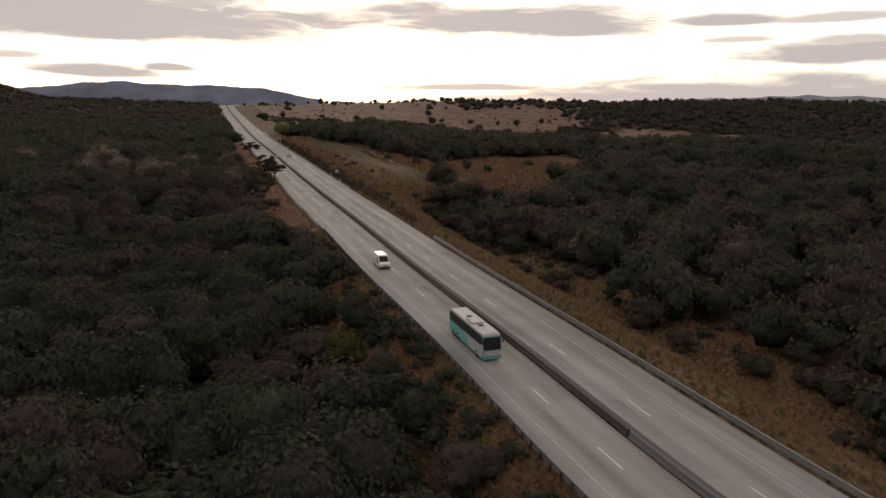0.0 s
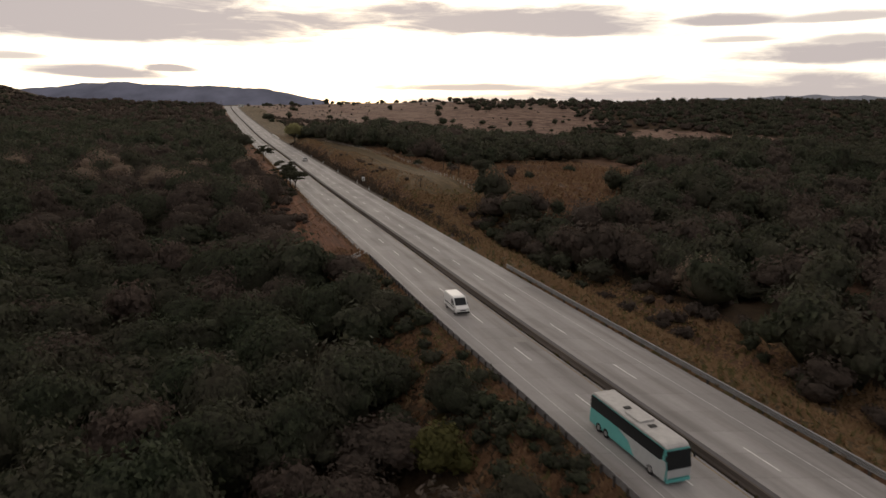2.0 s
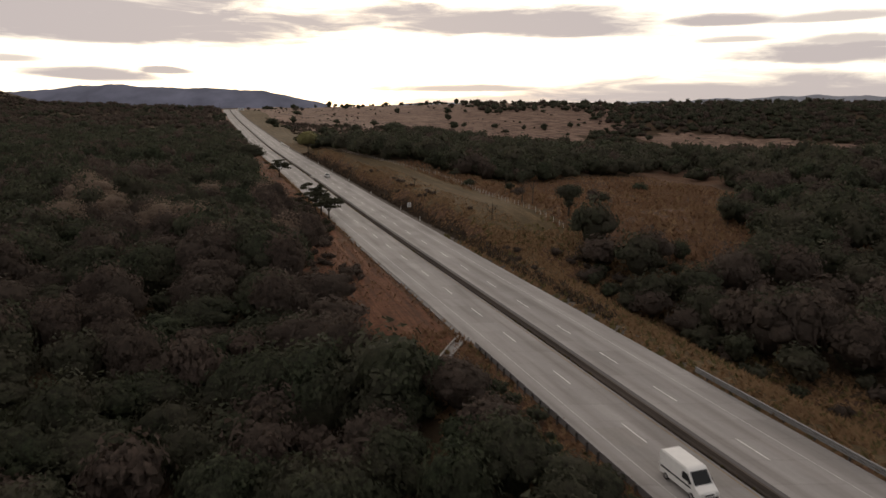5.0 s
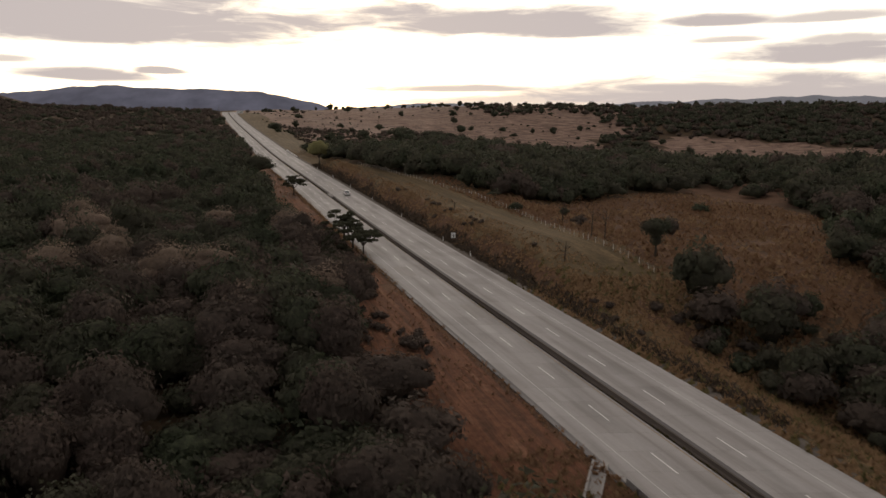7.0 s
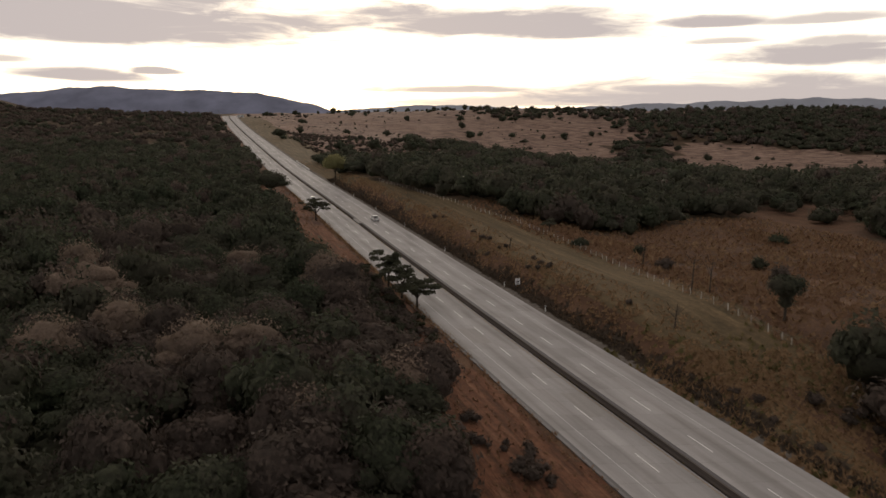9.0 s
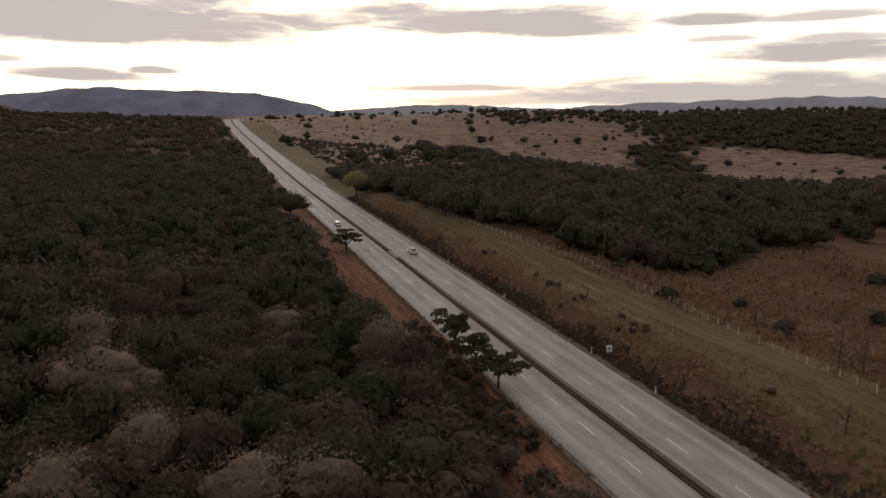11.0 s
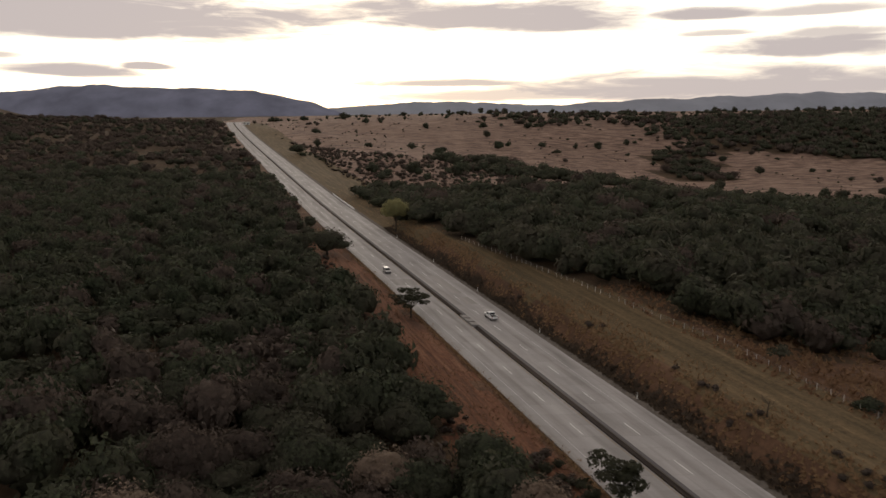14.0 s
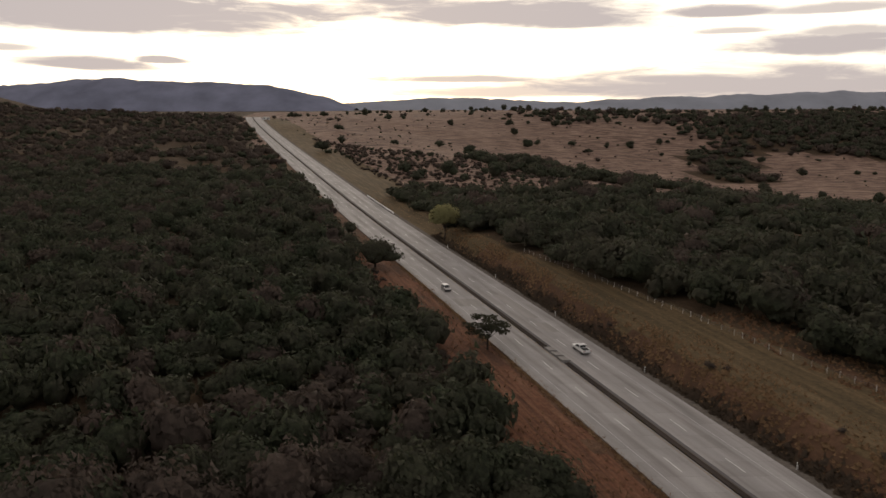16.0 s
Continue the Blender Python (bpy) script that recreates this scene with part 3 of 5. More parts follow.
def guard_rail(u, y0, y1, side, mat, label, spacing=4.0, name="guard_rail"):
    rail = new(name)
    tagged(rail, label, "guard rail", kind="structure")
    sweep("beam", [(a * side, h) for a, h in BEAM] + [(-0.015 * side, h) for _, h in BEAM[::-1]], u, y0, y1, mat, rail)
    bm = bmesh.new()
    bmesh.ops.create_cube(bm, size=1, matrix=Matrix.Diagonal((0.2, 0.22, 1.4, 1)))
    bmesh.ops.bevel(bm, geom=bm.edges[:], offset=0.015, segments=1, affect="EDGES")
    first = part("post", bm, M_POST, rail)
    y = y0 + 1.0
    while y < y1:
        ob = first if y == y0 + 1.0 else new("post", first.data)
        ob.parent = rail
        ob.location = (road_x(y) + u - 0.12 * side, y, road_z(y) + 0.2)
        y += spacing
    return rail


guard_rail(EDGE_L - 0.5, -60, 177, 1, M_STEEL, "weathered steel guard rail on dark posts along the verge", 2.0)
guard_rail(EDGE_R + 0.35, -60, 167, -1, M_STEEL, "grey corrugated steel guard rail beside the carriageway")
guard_rail(EDGE_R + 0.35, 568, 622, -1, M_PAINT, "short white guard rail beside the far carriageway")

chute = new("drain_chute")
tagged(chute, "concrete drainage chute running down the roadside bank", "drain", kind="structure")
for dx, w, h in ((-0.75, 0.25, 0.35), (0.75, 0.25, 0.35), (0, 1.3, 0.08)):
    v, f = [], []
    for i, u_ in enumerate(np.linspace(-11.3, -17.5, 9)):
        yy = 181.8 + (u_ + 11.3) * 1.5
        xx = road_x(yy) + u_
        zz = float(land(xx, yy))
        for a, b_ in ((-w / 2, -0.2), (w / 2, -0.2), (w / 2, h), (-w / 2, h)):
            v.append((xx + 0.88 * (dx + a), yy - 0.47 * (dx + a), zz + b_))
        if i:
            o = 4 * (i - 1)
            f += [(o + j, o + (j + 1) % 4, o + 4 + (j + 1) % 4, o + 4 + j) for j in range(4)]
    mesh_ob("kerb" if h > 0.1 else "channel", v, f + [(0, 1, 2, 3), tuple(len(v) - 4 + j for j in range(4))], M_PATCH, chute)
sweep("gutter", [(-0.9, -0.3), (0.0, -0.3), (0.0, 0.012), (-0.35, -0.06), (-0.9, 0.05)], EDGE_L, 178, 300, M_WALL)
tagged(bpy.data.objects["gutter"], "dark concrete gutter along the carriageway edge", "gutter", kind="structure")

# darker replaced slabs
for parent, u0, u1, y0, y1 in ((road_r, 4.9, 8.1, 415, 436), (road_r, 4.9, 8.1, 404, 411), (road_r, 1.7, 11.6, 487, 489), (road_l, -4.5, -1.5, 140, 146), (road_l, -8.1, -4.9, 148, 152), (road_l, -4.5, -1.5, 126, 128),
                               (road_l, -8.2, -1.5, 425, 432), (road_l, -4.5, -1.5, 232, 240), (road_l, -8.2, -4.9, 262, 270)):
    strip("slab_patch", u0, u1, 0.006, M_PATCH, y0, y1, (y1 - y0), parent)


# ---------------------------------------------------------------- plants
def fast_mesh(name, verts, tris, mats, index=None, normals=None):
    me = bpy.data.meshes.new(name)
    me.vertices.add(len(verts))
    me.vertices.foreach_set("co", np.ascontiguousarray(verts, dtype=np.float32).ravel())
    me.loops.add(3 * len(tris))
    me.loops.foreach_set("vertex_index", np.ascontiguousarray(tris, dtype=np.int32).ravel())
    me.polygons.add(len(tris))
    me.polygons.foreach_set("loop_start", np.arange(len(tris), dtype=np.int32) * 3)
    for m in mats:
        me.materials.append(m)
    if index is not None:
        me.polygons.foreach_set("material_index", np.ascontiguousarray(index, dtype=np.int32))
    me.update(calc_edges=True)
    if normals is not None:
        me.polygons.foreach_set("use_smooth", np.ones(len(tris), bool))
        me.normals_split_custom_set_from_vertices(np.ascontiguousarray(normals, dtype=np.float32))
    return me


G = (1 + 5**0.5) / 2
ICO_V = np.array([(-1, G, 0), (1, G, 0), (-1, -G, 0), (1, -G, 0), (0, -1, G), (0, 1, G), (0, -1, -G), (0, 1, -G), (G, 0, -1), (G, 0, 1), (-G, 0, -1), (-G, 0, 1)]) / math.hypot(1, G)
ICO_F = np.array([(0, 11, 5), (0, 5, 1), (0, 1, 7), (0, 7, 10), (0, 10, 11), (1, 5, 9), (5, 11, 4), (11, 10, 2), (10, 7, 6), (7, 1, 8),
                  (3, 9, 4), (3, 4, 2), (3, 2, 6), (3, 6, 8), (3, 8, 9), (4, 9, 5), (2, 4, 11), (6, 2, 10), (8, 6, 7), (9, 8, 1)])


def finer(v, f):
    """Each triangle of a ball split into four."""
    v, seen, out = list(map(tuple, v)), {}, []

    def half(a, b):
        k = (min(a, b), max(a, b))
        if k not in seen:
            m = (np.array(v[a]) + v[b]) / 2
            v.append(tuple(m / np.linalg.norm(m)))
            seen[k] = len(v) - 1
        return seen[k]

    for a, b, c in f:
        x, y, z = half(a, b), half(b, c), half(c, a)
        out += [(a, x, z), (x, b, y), (z, y, c), (x, y, z)]
    return np.array(v), np.array(out)


BALL = finer(ICO_V, ICO_F)


def crown_shape(rng, lobes, cards, size, core=0.74, low=-0.35, ragged=0.3, ball=(ICO_V, ICO_F)):
    """Leaf clumps strewn over lobes given as (centre, radii); returns vertices, triangles and rounded normals."""
    vs, fs, ns, n = [], [], [], 0
    if core:
        for c, r in lobes:
            vs.append(ball[0] * np.array(r) * core * rng.uniform(0.8, 1.2, (len(ball[0]), 1)) + c)
            ns.append(ball[0])
            fs.append(ball[1] + n)
            n += len(ball[0])
    area = np.array([r[0] * r[1] + r[0] * r[2] for _, r in lobes])
    pick = rng.choice(len(lobes), cards, p=area / area.sum())
    d = rng.normal(size=(cards, 3))
    d /= np.linalg.norm(d, axis=1)[:, None]
    d[:, 2] = np.where(d[:, 2] < low, -d[:, 2], d[:, 2])
    cs, rs = np.array([c for c, _ in lobes])[pick], np.array([r for _, r in lobes])[pick]
    p = cs + d * rs * (0.82 + 0.45 * rng.random((cards, 1)) ** 2)
    nrm = d + rng.normal(0, ragged, (cards, 3))
    nrm /= np.linalg.norm(nrm, axis=1)[:, None]
    nrm *= np.sign((nrm * d).sum(1))[:, None]
    t = np.cross(nrm, rng.normal(size=(cards, 3)))
    t /= np.linalg.norm(t, axis=1)[:, None]
    b = np.cross(nrm, t)
    s = size * rng.uniform(0.55, 1.35, (cards, 1))
    leaf = np.stack([p - t * s, p + t * s * 0.6 - b * s, p + t * s + b * s * 0.8 + nrm * s * 0.3], 1).reshape(-1, 3)
    i = n + 3 * np.arange(cards)
    vs.append(leaf)
    soft = d * 0.86 + nrm * 0.14 + np.array((0, 0, 0.12))
    ns.append(np.repeat(soft / np.linalg.norm(soft, axis=1)[:, None], 3, 0))
    fs.append(np.stack([i, i + 1, i + 2], 1))
    return np.concatenate(vs), np.concatenate(fs), np.concatenate(ns)


def round_lobes(rng, radius, height, count, fat=1.0):
    """Lobes of a broad, uneven crown: a low main mass and flattened billows of many sizes round and over it."""
    sx = rng.uniform(0.8, 1.25)
    out = [((0, 0, height * 0.44), (radius * 0.86 * sx, radius * 0.86 / sx, height * 0.44))]
    for k in range(count):
        a, q = 2.4 * k + rng.uniform(-0.7, 0.7), rng.uniform(0.3, 0.85) * radius
        r = radius * rng.uniform(0.2, 0.48) * fat
        top = height * (0.9 - 0.5 * (q / radius) ** 2) * rng.uniform(0.75, 1.05)
        out.append(((q * sx * math.cos(a), q / sx * math.sin(a), max(top - r * 0.6, r * 0.5)), (r * rng.uniform(0.8, 1.3), r * rng.uniform(0.8, 1.3), r * rng.uniform(0.5, 0.85))))
    return out


def trunk_shape(path, sides=6):
    """A tapered limb through (x, y, z, radius) stations."""
    vs, fs = [], []
    for x, y, z, r in path:
        vs += [(x + r * math.cos(6.2832 * j / sides), y + r * math.sin(6.2832 * j / sides), z) for j in range(sides)]
    for i in range(len(path) - 1):
        for j in range(sides):
            a, b_, c, d = i * sides + j, i * sides + (j + 1) % sides, (i + 1) * sides + (j + 1) % sides, (i + 1) * sides + j
            fs += [(a, b_, c), (a, c, d)]
    return np.array(vs, float), np.array(fs)


def merge(shapes):
    vs, fs, n = [], [], 0
    for v, f in shapes:
        vs.append(v)
        fs.append(np.asarray(f) + n)
        n += len(v)
    return np.concatenate(vs), np.concatenate(fs)


def limbs(rng, height, spread, count, girth):
    shapes = [trunk_shape([(0, 0, -0.3, girth), (0.05, 0.02, height * 0.3, girth * 0.8), (0.1, -0.05, height * 0.55, girth * 0.6)])]
    for k in range(count):
        a = 6.28 * k / count + rng.uniform(-0.4, 0.4)
        q = spread * rng.uniform(0.4, 0.75)
        shapes.append(trunk_shape([(0.05, 0, height * 0.34, girth * 0.5), (0.5 * q * math.cos(a), 0.5 * q * math.sin(a), height * 0.58, girth * 0.34), (q * math.cos(a), q * math.sin(a), height * 0.78, girth * 0.13)], 5))
    return merge(shapes)


def scatter(y0, y1, u0, u1, gap, seed, keep, core=True):
    rng = np.random.default_rng(seed)
    yy, uu = np.meshgrid(np.arange(y0, y1, gap), np.arange(u0, u1, gap))
    yy, uu = yy.ravel() + rng.uniform(-0.45, 0.45, yy.size) * gap, uu.ravel() + rng.uniform(-0.45, 0.45, uu.size) * gap
    xx = road_x(yy) + uu
    ok = (rng.random(yy.size) < keep(uu, yy)) & (((yy > 36) & (np.abs(xx) < 0.61 * yy + 16)) == core)
    yy, uu = yy[ok], uu[ok]
    xx = road_x(yy) + uu
    return np.stack([xx, yy, land(xx, yy)], 1), uu, rng


def spread(name, places, kinds, shapes, sizes, mats, rng, label, category, tall=None):
    """One joined object of many plants: shapes[kinds[i]] at places[i]."""
    vs, fs, ix, ns, n = [], [], [], [], 0
    turn = rng.uniform(0, 6.283, len(places))
    for k, (v, f, m, nv) in enumerate(shapes):
        w = np.nonzero(kinds == k)[0]
        if not len(w):
            continue
        c, s_ = np.cos(turn[w])[:, None], np.sin(turn[w])[:, None]
        q = sizes[w][:, None]
        h = q if tall is None else q * tall[w][:, None]
        x = (v[None, :, 0] * c - v[None, :, 1] * s_) * q + places[w, 0:1]
        y = (v[None, :, 0] * s_ + v[None, :, 1] * c) * q + places[w, 1:2]
        z = v[None, :, 2] * h + places[w, 2:3] - 0.15
        vs.append(np.stack([x, y, z], -1).reshape(-1, 3))
        ns.append(np.stack([nv[None, :, 0] * c - nv[None, :, 1] * s_, nv[None, :, 0] * s_ + nv[None, :, 1] * c, nv[None, :, 2] + 0 * c], -1).reshape(-1, 3))
        fs.append((f[None] + (n + len(v) * np.arange(len(w)))[:, None, None]).reshape(-1, 3))
        ix.append(np.tile(m, len(w)))
        n += len(v) * len(w)
    ob = new(name, fast_mesh(name, np.concatenate(vs), np.concatenate(fs), mats, np.concatenate(ix), np.concatenate(ns)))
    return tagged(ob, label, category, kind="stuff")


def plant_shape(rng, radius, height, lobes, cards, size, trunk=True, core=0.88, ball=(ICO_V, ICO_F), fat=1.0):
    v, f, nv = crown_shape(rng, round_lobes(rng, radius, height, lobes, fat), cards, size, core, ball=ball)
    m = np.zeros(len(f), int)
    if trunk:
        tv, tf = trunk_shape([(0, 0, -0.4, 0.2), (0.1, 0, height * 0.5, 0.1)], 4)
        f, m = np.concatenate([f, tf + len(v)]), np.concatenate([m, np.ones(len(tf), int)])
        out = tv * (1, 1, 0) + (0.001, 0, 0)
        v, nv = np.concatenate([v, tv]), np.concatenate([nv, out / np.linalg.norm(out, axis=1)[:, None]])
    return v, f, m, nv


rng = np.random.default_rng(21)
NEAR = [(rng.uniform(3.4, 4.6), rng.uniform(5.5, 7.5)) for _ in range(6)]
near_mesh = []
for r, h in NEAR:
    v, f, nv = crown_shape(rng, round_lobes(rng, r, h, 12, 0.97), 2500, 0.2, 0.84, ball=BALL)
    tv, tf = limbs(rng, h, r, 5, 0.22)
    near_mesh.append((fast_mesh("trunk", tv, tf, [M_BARK]), [fast_mesh("crown", v, f, [m], None, nv) for m in (M_LEAF, M_DRY)]))

# single trees of the wood that the flight passes over
wood, wood_u, rng = scatter(48, 330, -78, -14, 6.1, 5, tree_zone)
clear = np.hypot(wood[:, 0] + 14.2, wood[:, 1] - 100.3) > 5.5
wood, wood_u = wood[clear], wood_u[clear]
pick_near = np.argsort(rng.random(len(wood)))[:290]
taken = np.zeros(len(wood), bool)
taken[pick_near] = True
kinds_seen = {}
for i in pick_near:
    k = int(rng.integers(6))
    dry = rng.random()
    tone = 0 if dry < (0.9 if wood[i][1] < 170 else 0.48 if wood[i][1] < 300 else 0.8) else 1
    q = 0.68 if wood_u[i] > -26 else 1.0
    at = pose(*wood[i], 0, 0, rng.uniform(0, 360)) @ Matrix.Diagonal((q * rng.uniform(0.9, 1.5), q * rng.uniform(0.9, 1.5), q * rng.uniform(0.75, 1.65), 1))
    if (k, tone) not in kinds_seen:
        tree, c, t = new("tree"), new("crown", near_mesh[k][1][tone]), new("trunk", near_mesh[k][0])
        c.parent = t.parent = tree
        tagged(tree, ("dark green broad-crowned tree in the roadside wood", "half-bare brownish tree in the roadside wood")[tone], "tree", "roadside wood")
        tree.matrix_basis = at
        kinds_seen[(k, tone)] = tree
    else:
        copy = copy_thing(kinds_seen[(k, tone)], Matrix())
        copy.matrix_basis = at

# the rest of the woods, joined
rng = np.random.default_rng(33)
MID = [plant_shape(rng, rng.uniform(3.2, 4.6), rng.uniform(5.0, 7.2), 7, 560, 0.3, True, 0.82, fat=1.05) for _ in range(6)]
FAR = [plant_shape(rng, rng.uniform(3.4, 4.8), rng.uniform(4.5, 6.2), 5, 230, 0.44, False, 0.84, fat=1.15) for _ in range(6)]
AWAY = [plant_shape(rng, rng.uniform(3.6, 5.0), rng.uniform(4.5, 6.4), 3, 90, 0.62, False, 0.86, fat=1.35) for _ in range(6)]
TINY = [plant_shape(rng, rng.uniform(2.6, 3.6), rng.uniform(2.6, 3.8), 2, 40, 0.66, False, 0.88) for _ in range(5)]


def woods(name, places, shapes, dry_share, seed, label, small=0.8, big=1.45):
    rng = np.random.default_rng(seed)
    kinds, q = rng.integers(len(shapes), size=len(places)), rng.uniform(small, big, len(places))
    tall = rng.uniform(0.75, 1.55, len(places))
    patch = 0.5 + 0.5 * wave(places[:, 0], places[:, 1], 23)
    tone = (rng.random(len(places)) < dry_share * (0.5 + patch)).astype(int)
    for t, (m, word) in enumerate(((M_LEAF, "dark green "), (M_DRY, "half-bare brown "))):
        w = tone == t
        if w.any():
            spread(name, places[w], kinds[w], shapes, q[w], [m, M_BARK], rng, word + label, "trees", tall[w])


woods("wood_trees", wood[~taken], MID, 0.25, 1, "trees of the roadside wood")
p1, u1, _ = scatter(-40, 470, -210, -15, 5.9, 6, lambda u, y: tree_zone(u, y) * ~((y > 60) & (y < 330) & (u > -78)))
near_part = (p1[:, 1] < 330)
woods("wood_trees", p1[near_part], MID, 0.22, 2, "trees of the wide hillside wood")
woods("wood_trees", p1[~near_part], FAR, 0.14, 3, "trees of the wide hillside wood", 0.75, 1.35)
p2, u2, _ = scatter(470, 700, -330, -15, 6.4, 7, tree_zone)
woods("wood_trees", p2[p2[:, 1] < 550], FAR, 0.12, 4, "trees of the farther wood", 0.7, 1.3)
woods("wood_trees", p2[p2[:, 1] >= 550], AWAY, 0.12, 18, "trees of the farther wood", 0.7, 1.3)
p3, u3, _ = scatter(690, 1330, -640, -15, 9.4, 8, lambda u, y: tree_zone(u, y) * np.where(wave(u, y, 37) < 0.45, 1.2, 0.55))
woods("scrub", p3, TINY, 0.7, 5, "scrub on the far slope", 0.5, 1.6)
p3, u3, _ = scatter(200, 700, -420, -210, 8.0, 9, tree_zone)
woods("wood_trees", p3, TINY, 0.15, 6, "trees of the outer wood", 1.0, 1.7)
p3, u3, _ = scatter(-60, 330, -330, -15, 12.0, 20, tree_zone, False)
woods("wood_trees", p3, TINY, 0.15, 16, "trees of the wood's outer part", 1.2, 1.9)
p3, u3, _ = scatter(-60, 330, 30, 300, 12.0, 22, tree_zone, False)
woods("wood_trees", p3, TINY, 0.15, 17, "trees of the outer wood below the embankment", 1.2, 1.9)
p4, u4, _ = scatter(20, 270, 30, 230, 6.4, 10, tree_zone)
woods("wood_trees", p4, MID, 0.36, 7, "trees of the wood below the embankment", 0.6, 1.5)
p5, u5, _ = scatter(360, 900, 18, 560, 7.6, 12, tree_zone)
woods("wood_trees", p5[p5[:, 1] < 490], FAR, 0.1, 8, "trees of the valley wood", 0.85, 1.75)
woods("wood_trees", p5[p5[:, 1] >= 490], AWAY, 0.1, 19, "trees of the valley wood", 0.65, 1.6)
p5, u5, _ = scatter(270, 376, 60, 330, 7.2, 23, tree_zone)
woods("wood_trees", p5, FAR, 0.3, 20, "trees of the wood in the hollow", 0.6, 1.4)
p6, u6, _ = scatter(900, 1450, 330, 1500, 8.8, 13, tree_zone)
woods("scrub", p6, TINY, 0.25, 9, "trees on the far valley side", 1.1, 2.3)
p7, u7, _ = scatter(240, 380, 46, 230, 8.0, 14, lambda u, y: 0.06 * (tree_zone(u, y) < 0.1))
woods("field_bushes", p7, FAR, 0.4, 10, "bushes scattered over the dry field", 0.35, 0.8)
p8, u8, _ = scatter(640, 1500, 30, 1300, 16, 15, lambda u, y: 0.02 + 0.1 * np.clip(wave(u, y, 90) + 0.6 * wave(u, y, 23) - 0.2, 0, 1) + 0.16 * (y > 1440))
woods("plateau_bushes", p8, TINY, 0.35, 11, "bushes dotted over the plateau", 0.5, 1.3)
p9, u9, _ = scatter(620, 1050, 40, 190, 5.2, 16, lambda u, y: 0.6 * (u - 40 < (1000 - y) * 0.45) + 0 * y)
woods("dry_scrub", p9, TINY, 0.8, 12, "scrub along the gully", 0.3, 0.7)

pa, ua, _ = scatter(680, 1380, 60, 1000, 24, 17, lambda u, y: (0.12 + 0.3 * (y < 800)) * (tree_zone(u, y) < 0.1))
woods("plateau_trees", pa, FAR, 0.15, 13, "trees standing singly on the plateau", 0.5, 1.6)
pb, ub, _ = scatter(1400, 1490, 60, 1300, 14, 18, lambda u, y: 0.3 + 0.3 * wave(u, y, 60))
pc, uc, _ = scatter(660, 1400, 40, 1000, 9, 19, lambda u, y: 0.22 * np.clip(0.3 + wave(u, y, 60) + 0.8 * wave(u, y, 16), 0, 1) * (tree_zone(u, y) < 0.1))
woods("plateau_bushes", pc, TINY, 0.5, 15, "low shrubs strewn over the plateau", 0.15, 0.5)
woods("skyline_trees", pb, FAR, 0.1, 14, "trees along the plateau skyline", 0.6, 1.5)

# ---- grass and brush
BLADES = []
rng = np.random.default_rng(40)
for _ in range(6):
    # a low uneven tussock with a few blades standing out of it
    ring = [(rng.uniform(0.45, 0.85) * math.cos(k * 1.257), rng.uniform(0.45, 0.85) * math.sin(k * 1.257), -0.05) for k in range(5)]
    v = [(rng.uniform(-0.2, 0.2), rng.uniform(-0.2, 0.2), rng.uniform(0.35, 0.6))] + ring
    f = [(0, 1 + k, 1 + (k + 1) % 5) for k in range(5)]
    nv = [(0, 0, 1)] + [(x * 0.7, y * 0.7, 0.75) for x, y, _ in ring]
    for k in range(4):
        a, lean, h, w = rng.uniform(0, 6.28), rng.uniform(0.3, 0.8), rng.uniform(0.5, 1.0), rng.uniform(0.1, 0.2)
        c, d = math.cos(a), math.sin(a)
        v += [(w * d, -w * c, 0.1), (-w * d, w * c, 0.1), (-lean * c, -lean * d, h)]
        nv += [(c * 0.5, d * 0.5, 0.85)] * 3
        f.append((len(v) - 3, len(v) - 2, len(v) - 1))
    nv = np.array(nv)
    BLADES.append((np.array(v), np.array(f), np.zeros(len(f), int), nv / np.linalg.norm(nv, axis=1)[:, None]))


def tufts(name, y0, y1, u0, u1, gap, seed, keep, mat, small, big, label):
    p, u, rng = scatter(y0, y1, u0, u1, gap, seed, keep)
    return spread(name, p, rng.integers(6, size=len(p)), BLADES, rng.uniform(small, big, len(p)), [mat], rng, label, "grass")


tufts("grass", 20, 250, 12.6, 44, 0.7, 50, lambda u, y: 0.62 + 0.4 * wave(u, y, 8), M_TUFT, 0.6, 1.35, "tall dry orange-brown grass on the embankment")
tufts("grass", 170, 520, -28, -11.3, 0.9, 51, lambda u, y: np.where(u > -12.8, 0.9, 0.36 + 0.4 * wave(u, y, 6)), M_RUST, 0.35, 0.85, "pale dry grass along the red soil verge")
tufts("grass", 20, 185, -22, -11.5, 0.8, 76, lambda u, y: 0.55 + 0.4 * wave(u + 8, y, 7), M_RUST, 0.6, 1.3, "tall brown grass below the guard rail")
tufts("weeds", 20, 180, -22, -11.9, 1.1, 77, lambda u, y: 0.3 + 0.4 * wave(u + 3, y, 9), M_TUFT_GREEN, 0.6, 1.3, "green weeds below the guard rail")
tufts("grass", 20, 178, -22, -11.5, 0.8, 52, lambda u, y: 0.5 + 0.4 * wave(u, y, 7), M_TUFT, 0.4, 1.1, "dry brown grass below the guard rail")
tufts("grass", 225, 390, 17, 30, 0.9, 53, lambda u, y: 0.5 + 0.45 * wave(u, y, 6), M_TUFT, 0.4, 0.9, "tawny grass on the cutting slope")
tufts("grass", 225, 400, 38, 150, 1.3, 58, lambda u, y: np.clip(0.45 - 0.5 * wave(u, y, 14) + 0.4 * wave(u, y, 6), 0.05, 0.9), M_RUST, 0.5, 1.5, "tall rust-brown grass over the field")
